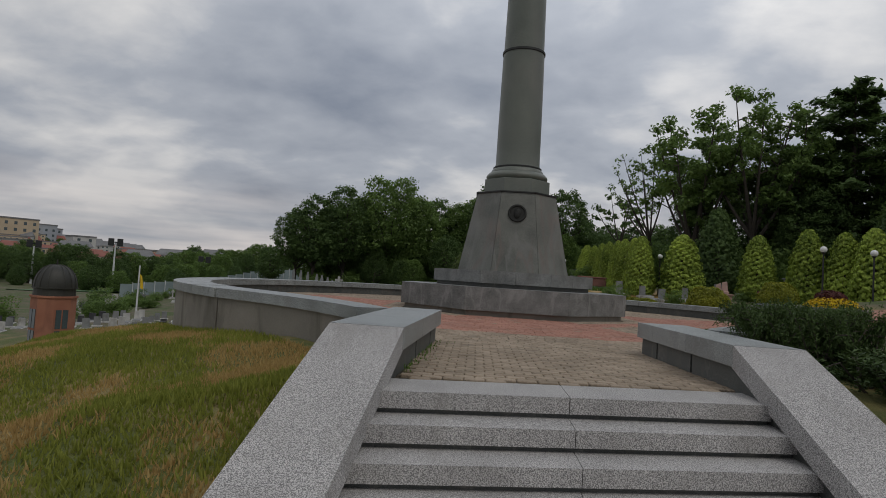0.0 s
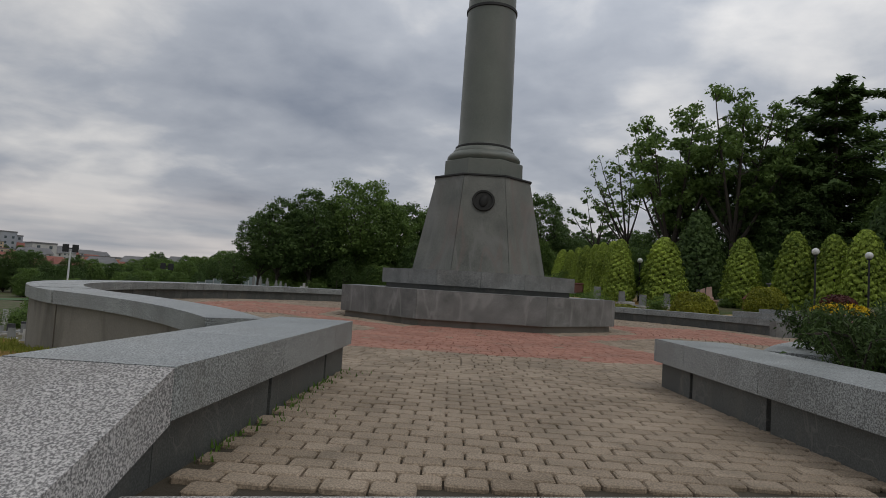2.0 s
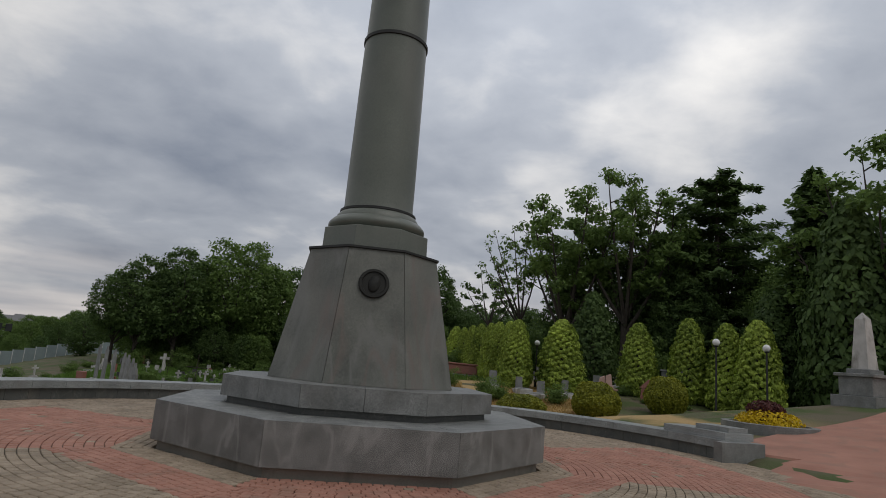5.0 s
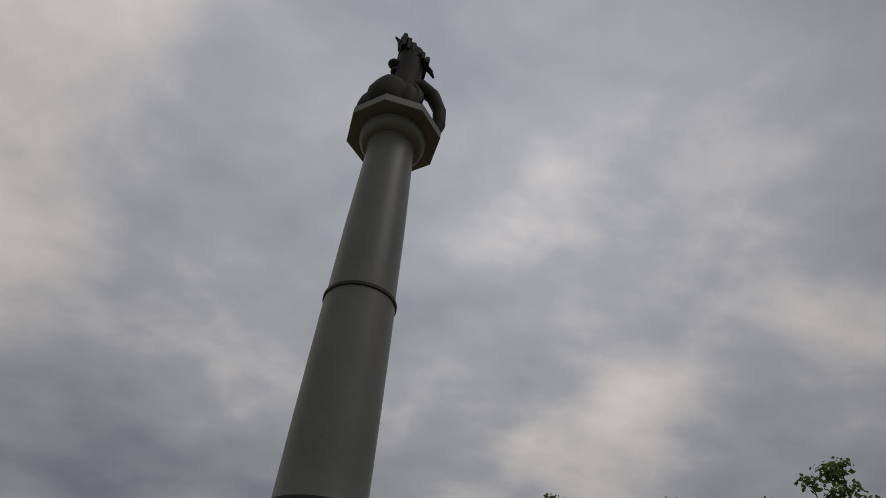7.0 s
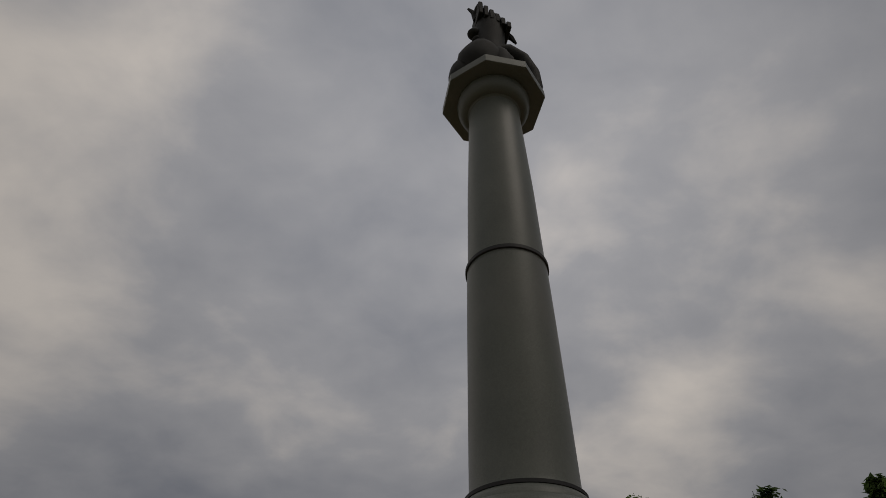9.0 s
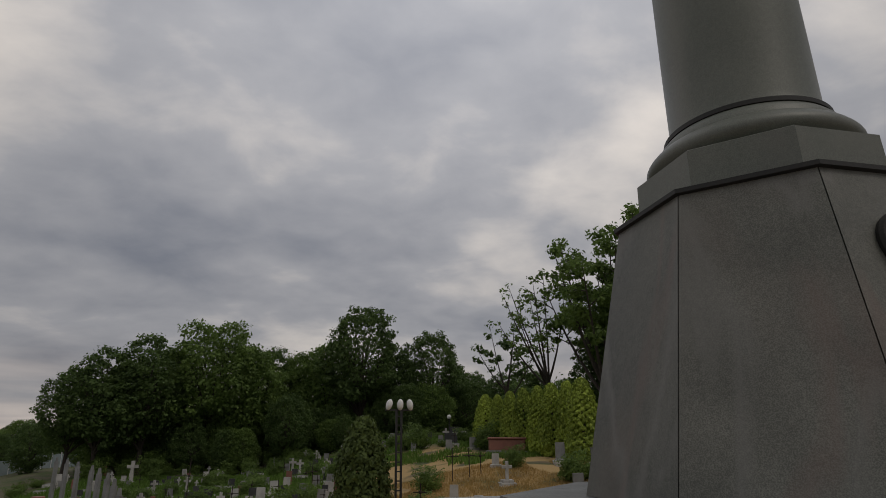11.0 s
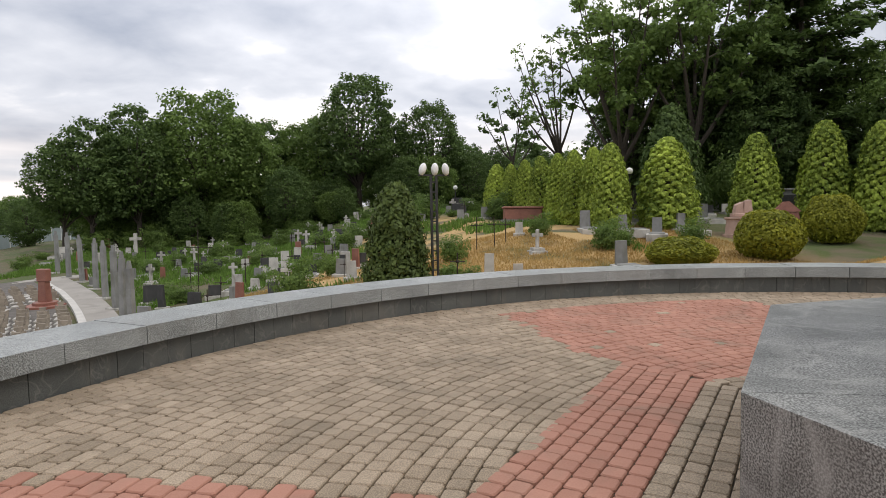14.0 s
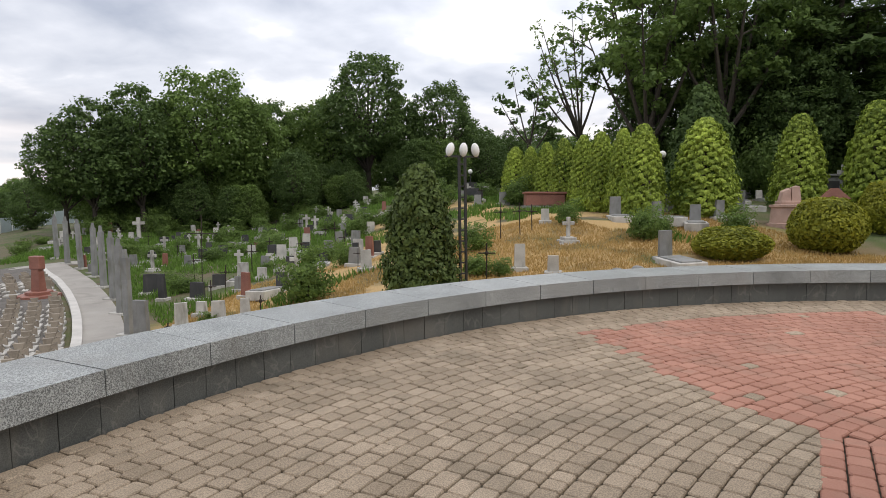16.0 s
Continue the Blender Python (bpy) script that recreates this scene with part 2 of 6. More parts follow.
BARK = surface("bark", (0.035, 0.028, 0.022), (0.09, 0.075, 0.06), 6, 40, 0.95, 0.6)
LEAF = leaf_material("leaf_green", (0.065, 0.11, 0.03), (0.22, 0.33, 0.085), 0.45)
LEAF_DARK = leaf_material("leaf_dark", (0.045, 0.08, 0.028), (0.155, 0.24, 0.07), 0.42)
# yellow-green, with lit tips and shaded gaps put into the per-leaf colour range
THUJA = leaf_material("thuja_gold_green_shading", (0.05, 0.10, 0.013), (0.56, 0.69, 0.12), 0.32)
THUJA_DARK = leaf_material("thuja_dark", (0.045, 0.07, 0.02), (0.13, 0.185, 0.045), 0.25)
BOXWOOD = leaf_material("shrub_yellow_green", (0.10, 0.125, 0.014), (0.40, 0.40, 0.045), 0.3)
JUNIPER = leaf_material("juniper", (0.025, 0.05, 0.014), (0.10, 0.155, 0.042), 0.2)
WEED = leaf_material("weeds", (0.06, 0.12, 0.02), (0.18, 0.31, 0.06), 0.4)


def ground_material():
    m, n, l, b = nodes_of("ground_grass", 0.95)
    geo = n.new("ShaderNodeNewGeometry")

    def noise_at(scale, detail=5, dist=0.0):
        t = n.new("ShaderNodeTexNoise")
        t.inputs["Scale"].default_value, t.inputs["Detail"].default_value, t.inputs["Distortion"].default_value = scale, detail, dist
        l.new(geo.outputs["Position"], t.inputs["Vector"])
        return t.outputs[0]

    def ramp(src, a, z):
        r = n.new("ShaderNodeMapRange")
        r.inputs[1].default_value, r.inputs[2].default_value = a, z
        l.new(src, r.inputs[0])
        return r.outputs[0]

    def mixed(f, a, c):
        x = n.new("ShaderNodeMixRGB")
        for i, s in ((0, f), (1, a), (2, c)):
            if isinstance(s, tuple):
                x.inputs[i].default_value = (*s, 1)
            else:
                l.new(s, x.inputs[i])
        return x.outputs[0]

    fine = noise_at(45, 4)
    grass = mixed(fine, (0.05, 0.07, 0.015), (0.16, 0.17, 0.045))
    dry = mixed(fine, (0.17, 0.12, 0.045), (0.36, 0.27, 0.11))
    straw = mixed(fine, (0.28, 0.18, 0.065), (0.56, 0.39, 0.18))
    green = mixed(fine, (0.03, 0.05, 0.012), (0.10, 0.13, 0.032))
    lawn = mixed(ramp(noise_at(1.1, 6, 0.6), 0.45, 0.66), grass, dry)
    attr = n.new("ShaderNodeAttribute")
    attr.attribute_name = "cover"
    sep = n.new("ShaderNodeSeparateXYZ")
    l.new(attr.outputs["Vector"], sep.inputs[0])
    wild = mixed(ramp(noise_at(0.55, 6, 0.5), 0.42, 0.6), green, (0.12, 0.10, 0.06))
    col = mixed(sep.outputs[0], lawn, wild)
    patch = n.new("ShaderNodeMath")
    patch.operation = "MULTIPLY"
    l.new(sep.outputs[1], patch.inputs[0])
    l.new(ramp(noise_at(0.45, 5, 0.4), 0.38, 0.5), patch.inputs[1])
    col = mixed(patch.outputs[0], col, straw)
    l.new(col, b.inputs["Base Color"])
    bp = n.new("ShaderNodeBump")
    bp.inputs["Strength"].default_value, bp.inputs["Distance"].default_value = 0.6, 0.03
    l.new(fine, bp.inputs["Height"])
    l.new(bp.outputs[0], b.inputs["Normal"])
    return m


GROUND = ground_material()

# ---- mesh helpers ----


def finish(name, bm, mat, parent=None, label="", smooth=False):
    me = bpy.data.meshes.new(name)
    bmesh.ops.recalc_face_normals(bm, faces=bm.faces)
    bm.to_mesh(me)
    bm.free()
    me.materials.append(mat)
    if smooth:
        me.shade_smooth()
        me.set_sharp_from_angle(angle=0.7)
    ob = new(name, me)
    if parent is not None:
        ob.parent = parent
    if label:
        ob["label"] = label
    return ob


def part(name, bm, mat, parent, label="", smooth=False):
    return finish(name, bm, mat, parent, label, smooth)


def empty(name, x=0, y=0, z=0, rz=0):
    ob = new(name)
    ob.matrix_basis = pose(x, y, z, 0, 0, rz)
    return ob


def box(bm, x0, y0, z0, x1, y1, z1, bevel=0.0):
    r = bmesh.ops.create_cube(bm, size=1.0)
    vs = r["verts"]
    for v in vs:
        v.co = Vector(((x0 + x1) / 2 + v.co.x * (x1 - x0), (y0 + y1) / 2 + v.co.y * (y1 - y0), (z0 + z1) / 2 + v.co.z * (z1 - z0)))
    if bevel:
        es = list({e for v in vs for e in v.link_edges})
        bmesh.ops.bevel(bm, geom=es, offset=bevel, segments=1, affect="EDGES")
    return bm


def lathe(bm, prof, seg=24, x=0, y=0):
    rings = []
    for r, z in prof:
        rings.append([bm.verts.new((x + max(r, 1e-4) * math.cos(2 * math.pi * i / seg), y + max(r, 1e-4) * math.sin(2 * math.pi * i / seg), z)) for i in range(seg)])
    for a, b in zip(rings, rings[1:]):
        for i in range(seg):
            bm.faces.new((a[i], a[(i + 1) % seg], b[(i + 1) % seg], b[i]))
    bm.faces.new(rings[0][::-1])
    bm.faces.new(rings[-1])
    return bm


def octa(bm, prof):
    """A solid of regular octagons: rows of apothem and height."""
    rings = []
    for a, z in prof:
        r = a / math.cos(math.pi / 8)
        rings.append([bm.verts.new((r * math.cos(math.pi / 8 + i * math.pi / 4), r * math.sin(math.pi / 8 + i * math.pi / 4), z)) for i in range(8)])
    for a, b in zip(rings, rings[1:]):
        for i in range(8):
            bm.faces.new((a[i], a[(i + 1) % 8], b[(i + 1) % 8], b[i]))
    bm.faces.new(rings[0][::-1])
    bm.faces.new(rings[-1])
    return bm


def tube(bm, pts, radii, seg=8):
    pts = [Vector(p) for p in pts]
    rings = []
    for i, p in enumerate(pts):
        d = (pts[min(i + 1, len(pts) - 1)] - pts[max(i - 1, 0)]).normalized()
        a = d.orthogonal().normalized() if i == 0 else (a - d * a.dot(d)).normalized()
        c = d.cross(a)
        rings.append([bm.verts.new(p + radii[i] * (a * math.cos(2 * math.pi * k / seg) + c * math.sin(2 * math.pi * k / seg))) for k in range(seg)])
    for q, r in zip(rings, rings[1:]):
        for k in range(seg):
            bm.faces.new((q[k], q[(k + 1) % seg], r[(k + 1) % seg], r[k]))
    bm.faces.new(rings[0][::-1])
    bm.faces.new(rings[-1])
    return bm


def hexa(bm, low, high):
    """A block between two quads given corner by corner."""
    a = [bm.verts.new(p) for p in low]
    b = [bm.verts.new(p) for p in high]
    bm.faces.new(a[::-1])
    bm.faces.new(b)
    for i in range(4):
        bm.faces.new((a[i], a[(i + 1) % 4], b[(i + 1) % 4], b[i]))
    return bm


def smooth_step(a, b, x):
    t = min(1.0, max(0.0, (x - a) / (b - a)))
    return t * t * (3 - 2 * t)


# ---- ground ----
TOP = 0.42          # top of the parapet
R_IN, R_OUT = 8.1, 8.9
LANDING = -0.85


def ground_z(x, y):
    hill = -0.95 + (0.13 if x > 0 else 0.19) * max(-9.6, min(x, 60)) + 0.006 * max(0, x - 14) ** 1.2
    hill += 0.02 * min(0, y - 16) * smooth_step(4, 20, x)
    if x > 0:
        bank = -0.95 + 0.03 * min(x, 28) + 0.1 * max(0, min(x - 28, 40))
        bank += (0.12 * max(0, min(y - 17, 9)) + 0.04 * max(0, min(y - 26, 24)) - 0.5 * smooth_step(50, 66, y) * smooth_step(24, 12, x)) * smooth_step(-2, 7, x)
        hill += (bank - hill) * smooth_step(9, 15, y)
    hill += 0.03 * max(0, min(y, 66) - 22) * smooth_step(12, 0, x)
    hill -= 2.2 * smooth_step(-18, -44, x) * smooth_step(70, 40, y)
    if y < -9.5:
        d = max(0.0, -2.4 - x)
        d += (min(d, max(0.0, math.hypot(x, y) - 9.0)) - d) * smooth_step(-13.5, -9.5, y)
    else:
        d = max(0.0, min(math.hypot(x, y) - 9.0, math.hypot(x + 2.4, y + 9.5) if x < -2.4 else 9))
    base = -0.12 - 0.40 * smooth_step(-9.5, -5, y) - 0.41 * max(0, min(-12.3 - y, 1.9))
    lawn = base - 0.21 * d - 1.7 * smooth_step(2, 9, d) - 0.6 * smooth_step(9, 20, d)
    if x > 0:
        lawn = 0.05 - 0.13 * max(0, -11.0 - y)
    k = smooth_step(-6, 3, y + 0.35 * min(0, x + 6))
    z = lawn * (1 - k) + hill * k
    r = math.hypot(x, y)
    east = -50 < math.degrees(math.atan2(y, x)) < 9
    z += ((-0.1 if east else -0.75) - z) * (1 - smooth_step(8.2, 8.75, r))
    if abs(x) < 2.2 and y < -6:
        z = min(z, -1.3)
    return z


def far_z(x, y):
    r = math.hypot(x, y)
    az = math.degrees(math.atan2(-x, y))      # positive to the west
    h = 15 * smooth_step(150, 480, r) * smooth_step(20, 45, az) * smooth_step(130, 70, az)
    h -= 4.2 * smooth_step(42, 110, r) * smooth_step(22, 34, az) * smooth_step(150, 110, az)
    h += 10 * smooth_step(60, 200, r) * smooth_step(10, -40, az)
    return h


def gz(x, y):
    z = ground_z(x, y) + far_z(x, y)
    r = math.hypot(x, y)
    if r > 9.2:
        z += 0.10 * noise.noise((x * 0.35, y * 0.35, 0)) * smooth_step(9, 14, r)
    return z


def build_ground():
    radii = [0, 4, 7.6, 8.2, 8.5, 8.75, 9.0, 9.4] + [9.8 + 0.45 * i for i in range(44)] + [30 + 1.5 * i for i in range(28)] + [74, 80, 90, 105, 125, 150, 180, 220, 270, 330, 400, 480, 580, 720, 1000, 1600, 2600, 4000]
    seg = 180
    verts, faces, cover = [], [], []
    for r in radii:
        for k in range(seg):
            a = 2 * math.pi * k / seg
            x, y = r * math.cos(a), r * math.sin(a)
            verts.append((x, y, gz(x, y)))
            wild = smooth_step(-3, 5, y + 0.3 * x) if x < 6 else 1.0
            straw = smooth_step(9, 10, r) * smooth_step(31, 24, math.hypot(x - 3, y - 13)) * smooth_step(-12.0, -10.2, x - 0.55 * max(0, y - 20)) * smooth_step(2, 6, y) * smooth_step(15, 11, x)
            cover.append((wild, straw, 0))
    for i in range(len(radii) - 1):
        for k in range(seg):
            a, b = i * seg + k, i * seg + (k + 1) % seg
            faces.append((a, b, b + seg, a + seg))
    me = bpy.data.meshes.new("ground")
    me.from_pydata(verts, [], faces)
    at = me.attributes.new("cover", "FLOAT_VECTOR", "POINT")
    at.data.foreach_set("vector", np.array(cover, dtype=np.float32).ravel())
    me.materials.append(GROUND)
    me.shade_smooth()
    tagged(new("ground", me), "uneven ground of grass, weeds and dry straw", "ground", kind="structure")


build_ground()


# ---- plaza slab, stairs, parapet ----
END_DEG = 10.0        # where the parapet ends on the east side
bm = bmesh.new()
lathe(bm, [(R_IN + 0.35, -0.7), (R_IN + 0.35, -0.022)], 96)
plaza_bed = tagged(finish("plaza_bed", bm, MORTAR), "round sand bed under the paving of the plaza", "plaza", kind="structure")
bm = bmesh.new()
walk_plan = [(-1.75, -12.58), (1.65, -11.935), (1.65, -7.4), (-1.75, -7.4)]
hexa(bm, [(x, y, -0.7) for x, y in walk_plan], [(x, y, -0.024) for x, y in walk_plan])
hexa(bm, [(-2.2, -9.9, -0.5), (2.1, -9.9, -0.5), (5.6, -5.6, -0.5), (-5.7, -5.6, -0.5)], [(-2.2, -9.9, -0.027), (2.1, -9.9, -0.027), (5.6, -5.6, -0.027), (-5.7, -5.6, -0.027)])
walk_bed = tagged(finish("walk_bed", bm, MORTAR), "sand bed under the paved walk from the stairs", "walkway", kind="structure")

def bevelled(bm, w):
    es = [e for e in bm.edges if len(e.link_faces) == 2 and e.calc_face_angle(0) > 0.6]
    bmesh.ops.bevel(bm, geom=es, offset=w, segments=2, affect="EDGES")
    return bm


stairs = tagged(empty("stairs", 0, -12.7, 0), "broad granite stairs with overhanging treads up to the plaza", "stairs", kind="structure")
RISE, TREAD = 0.17, 0.34
SKEW = 0.19            # the treads run slightly aslant to the walk
XJ = -0.2


def skewed(xa, xb, ya, yb, z0, z1):
    bm = bmesh.new()
    q = [(xa, ya + SKEW * (xa - XJ)), (xb, ya + SKEW * (xb - XJ)), (xb, yb + SKEW * (xb - XJ)), (xa, yb + SKEW * (xa - XJ))]
    return hexa(bm, [(x, y, z0) for x, y in q], [(x, y, z1) for x, y in q])


for i in range(5):
    xl, xr = -1.74 - 0.06 * i, 1.5 + 0.06 * i
    for xa, xb in ((xl, XJ - 0.003), (XJ + 0.003, xr)):
        part("tread", bevelled(skewed(xa, xb, -i * TREAD, -i * TREAD + (0.46 if i else 0.56), -i * RISE - 0.13, -i * RISE), 0.008), GRANITE_LIGHT, stairs)
    # the near-black colour here paints in the shadow gap below the tread
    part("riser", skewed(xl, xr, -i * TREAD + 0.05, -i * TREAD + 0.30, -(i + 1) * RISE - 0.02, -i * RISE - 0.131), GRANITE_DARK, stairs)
bm = bmesh.new()
box(bm, -3.2, -30, LANDING - 0.3, 3.2, -12.7 - 4 * TREAD + 0.06, LANDING)
tagged(finish("lower_landing", bm, GRANITE_LIGHT), "granite paved landing below the stairs", "pavement", kind="structure")


def sweep_block(bm, path_in, path_out, z0, z1):
    """A slab between two plan curves."""
    lo_i = [bm.verts.new((x, y, z0)) for x, y in path_in]
    lo_o = [bm.verts.new((x, y, z0)) for x, y in path_out]
    hi_i = [bm.verts.new((x, y, z1)) for x, y in path_in]
    hi_o = [bm.verts.new((x, y, z1)) for x, y in path_out]
    for i in range(len(path_in) - 1):
        bm.faces.new((hi_i[i], hi_i[i + 1], hi_o[i + 1], hi_o[i]))
        bm.faces.new((lo_i[i], lo_o[i], lo_o[i + 1], lo_i[i + 1]))
        bm.faces.new((lo_i[i], lo_i[i + 1], hi_i[i + 1], hi_i[i]))
        bm.faces.new((lo_o[i], hi_o[i], hi_o[i + 1], lo_o[i + 1]))
    bm.faces.new((lo_i[0], hi_i[0], hi_o[0], lo_o[0]))
    bm.faces.new((lo_i[-1], lo_o[-1], hi_o[-1], hi_i[-1]))
    return bm


def wing(t, side):
    """Centre line of the wing wall that sweeps from the round parapet to the flank of the stairs, with its outward normal."""
    a0 = radians(230)
    rm = (R_IN + R_OUT) / 2
    p0 = Vector((rm * math.cos(a0), rm * math.sin(a0)))
    p1 = Vector((-3.5, -7.75))
    p2 = Vector((-2.32, -9.62))
    p = p0 * (1 - t) ** 2 + p1 * 2 * t * (1 - t) + p2 * t * t
    d = ((p1 - p0) * (1 - t) + (p2 - p1) * t).normalized()
    nrm = Vector((d.y, -d.x))
    if nrm.dot(p) < 0:
        nrm = -nrm
    if side > 0:
        p.x, nrm.x = -p.x - 0.12, -nrm.x
    return p, nrm


def arc(a, b, r, n):
    return [(r * math.cos(radians(a + (b - a) * i / n)), r * math.sin(radians(a + (b - a) * i / n))) for i in range(n + 1)]


parapet = tagged(empty("parapet"), "low round parapet with grey granite coping over a dark granite skirt", "wall", kind="structure")
STONE_DEG = 5.6
a = END_DEG
while a < 230 - 0.1:
    b = min(a + STONE_DEG, 230)
    gap = 0.03
    ob = part("coping_stone", bevelled(sweep_block(bmesh.new(), arc(a + gap, b - gap, R_IN, 4), arc(a + gap, b - gap, R_OUT, 4), TOP - 0.17, TOP + random.uniform(-0.002, 0.003)), 0.008), GRANITE_COPE, parapet)
    for j in range(3):
        sa, sb = a + (b - a) * j / 3 + 0.018, a + (b - a) * (j + 1) / 3 - 0.018
        inner = R_IN + 0.07 + random.uniform(-0.004, 0.004)
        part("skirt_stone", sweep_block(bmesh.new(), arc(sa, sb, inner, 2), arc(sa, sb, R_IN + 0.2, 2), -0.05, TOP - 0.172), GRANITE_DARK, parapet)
    a = b
part("core", sweep_block(bmesh.new(), arc(END_DEG, 230, R_IN + 0.202, 90), arc(END_DEG, 230, R_OUT - 0.06, 90), -2.2, TOP - 0.174), CONCRETE, parapet, "stained rendered outer face")

for side in (-1, 1):
    ww = tagged(empty("wing_wall"), "curved wing wall with granite coping leading to the stairs", "wall", kind="structure")
    nseg = 5
    for i in range(nseg):
        ts = [(i + k / 4) / nseg for k in range(5)]
        ps = [wing(t, side) for t in ts]
        wd = [0.4 - 0.16 * t for t in ts]
        part("coping_stone", bevelled(sweep_block(bmesh.new(), [tuple(p - n * h) for (p, n), h in zip(ps, wd)], [tuple(p + n * h) for (p, n), h in zip(ps, wd)], TOP - 0.17, TOP), 0.008), GRANITE_COPE, ww)
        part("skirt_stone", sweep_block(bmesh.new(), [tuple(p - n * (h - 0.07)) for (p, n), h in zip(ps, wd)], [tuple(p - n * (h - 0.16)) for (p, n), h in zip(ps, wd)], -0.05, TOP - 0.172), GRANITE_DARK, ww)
    ps = [wing(k / 16, side) for k in range(17)]
    part("core", sweep_block(bmesh.new(), [tuple(p - n * (0.238 - 0.16 * k / 16)) for k, (p, n) in enumerate(ps)], [tuple(p + n * (0.34 - 0.16 * k / 16)) for k, (p, n) in enumerate(ps)], -1.6, TOP - 0.174), CONCRETE, ww, "stained rendered outer face")

FW = 0.66
SLOPE = 0.42


def flank_x(side, y):
    """Plan position of the inner edge of a flank coping."""
    if side < 0:
        return -1.45 - 0.047 * (-9.1 - y) if y > -12.26 else -1.60 - 0.085 * (-12.26 - y)
    return 1.30 + 0.046 * (-8.9 - y) if y > -11.75 else 1.43 + 0.05 * (-11.75 - y)


for side, y_end, y_brk in ((-1, -9.12, -12.26), (1, -8.92, -11.75)):
    fl = tagged(empty("stair_flank_wall"), "granite flank wall with thick coping sloping down beside the stairs", "wall", kind="structure")

    def run(ya, yb, za, zb, thick, x_in, x_out):
        q = []
        for y, z in ((yb, zb), (ya, za)):
            x = flank_x(side, y)
            q.append(sorted((x + side * x_in, x + side * x_out)) + [y, z])
        (l0, r0, y0, z0), (l1, r1, y1, z1) = q
        bm = bmesh.new()
        low = [(l0, y0, z0 - thick), (r0, y0, z0 - thick), (r1, y1, z1 - thick), (l1, y1, z1 - thick)]
        return hexa(bm, low, [(l0, y0, z0), (r0, y0, z0), (r1, y1, z1), (l1, y1, z1)])

    cuts = [y_end, y_end - 0.62, (y_end + y_brk) / 2 - 0.3, y_brk]
    for ya, yb in zip(cuts, cuts[1:]):
        part("coping_stone", bevelled(run(ya - 0.002, yb + 0.002, TOP + 0.003, TOP + 0.003, 0.2, 0, FW), 0.008), GRANITE_COPE, fl)
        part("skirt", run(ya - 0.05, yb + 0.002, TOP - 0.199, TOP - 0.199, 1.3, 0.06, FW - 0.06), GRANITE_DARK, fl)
    cuts = [y_brk - 0.78 * i for i in range(5)]
    for ya, yb in zip(cuts, cuts[1:]):
        za, zb = TOP - SLOPE * (y_brk - ya), TOP - SLOPE * (y_brk - yb)
        part("coping_stone", bevelled(run(ya - 0.002, yb + 0.002, za, zb, 0.21, 0, FW), 0.008), GRANITE_LIGHT, fl)
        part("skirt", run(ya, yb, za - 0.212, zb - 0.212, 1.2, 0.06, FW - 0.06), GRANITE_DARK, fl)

# ---- monument ----
monument = tagged(empty("column_monument"), "tall grey granite column on an octagonal stepped pedestal", "monument")
bm = bmesh.new()
octa(bm, [(2.9, -0.3), (2.9, 0.13)])
part("foundation", bm, CONCRETE, monument, "crumbling mortar foundation")


def ring_blocks(name, a_in, a_out, z0, z1, mat, splits=1):
    """One block a side (or more) of an octagonal step, butted with thin joints."""
    for k in range(8):
        ang = k * math.pi / 4
        for s in range(splits):
            u0, u1 = -1 + 2 * s / splits, -1 + 2 * (s + 1) / splits
            t = math.tan(math.pi / 8)

            def pt(u, ap, z, e):
                x, y = ap, u * t * ap + e
                return (x * math.cos(ang) - y * math.sin(ang), x * math.sin(ang) + y * math.cos(ang), z)
            g = 0.003
            bm = bmesh.new()
            q = ((u0, a_in, g), (u0, a_out, g), (u1, a_out, -g), (u1, a_in, -g))
            hexa(bm, [pt(u, ap, z0, e) for u, ap, e in q], [pt(u, ap, z1, e) for u, ap, e in q])
            part(name, bevelled(bm, 0.007), mat, monument)


ring_blocks("base_block", 1.5, 3.0, 0.13, 0.69, GRANITE_BASE)
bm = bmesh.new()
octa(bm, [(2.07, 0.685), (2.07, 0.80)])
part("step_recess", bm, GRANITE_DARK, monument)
ring_blocks("step_block", 1.2, 2.17, 0.795, 1.115, GRANITE, 2)
bm = bmesh.new()
octa(bm, [(1.47, 1.11), (1.07, 3.30)])
part("pedestal_core", bm, LEAD, monument)
for k in range(8):
    ang = k * math.pi / 4
    t = math.tan(math.pi / 8)
    bm = bmesh.new()

    def pp(ap, u, z):
        x, y = ap, u * (t * ap - 0.005)
        return (x * math.cos(ang) - y * math.sin(ang), x * math.sin(ang) + y * math.cos(ang), z)
    hexa(bm, [pp(1.40, -1, 1.119), pp(1.53, -1, 1.119), pp(1.53, 1, 1.119), pp(1.40, 1, 1.119)], [pp(0.98, -1, 3.30), pp(1.105, -1, 3.30), pp(1.105, 1, 3.30), pp(0.98, 1, 3.30)])
    part("pedestal_slab", bevelled(bm, 0.006), GRANITE_PED, monument)
bm = bmesh.new()
octa(bm, [(1.09, 3.297), (1.14, 3.31), (1.14, 3.345), (1.0, 3.36)])
part("pedestal_cap", bm, LEAD, monument, "dark metal edge")
bm = bmesh.new()
octa(bm, [(0.925, 3.34), (0.915, 3.735), (0.9, 3.745)])
part("octagonal_block", bm, GRANITE_POL, monument)
bm = bmesh.new()
prof = [(0.80, 3.73)] + [(0.80 + 0.085 * math.sin(math.pi * i / 10), 3.74 + 0.24 * i / 10) for i in range(11)] + [(0.76, 3.985), (0.745, 4.05), (0.71, 4.09), (0.69, 4.11)]
lathe(bm, prof, 56)
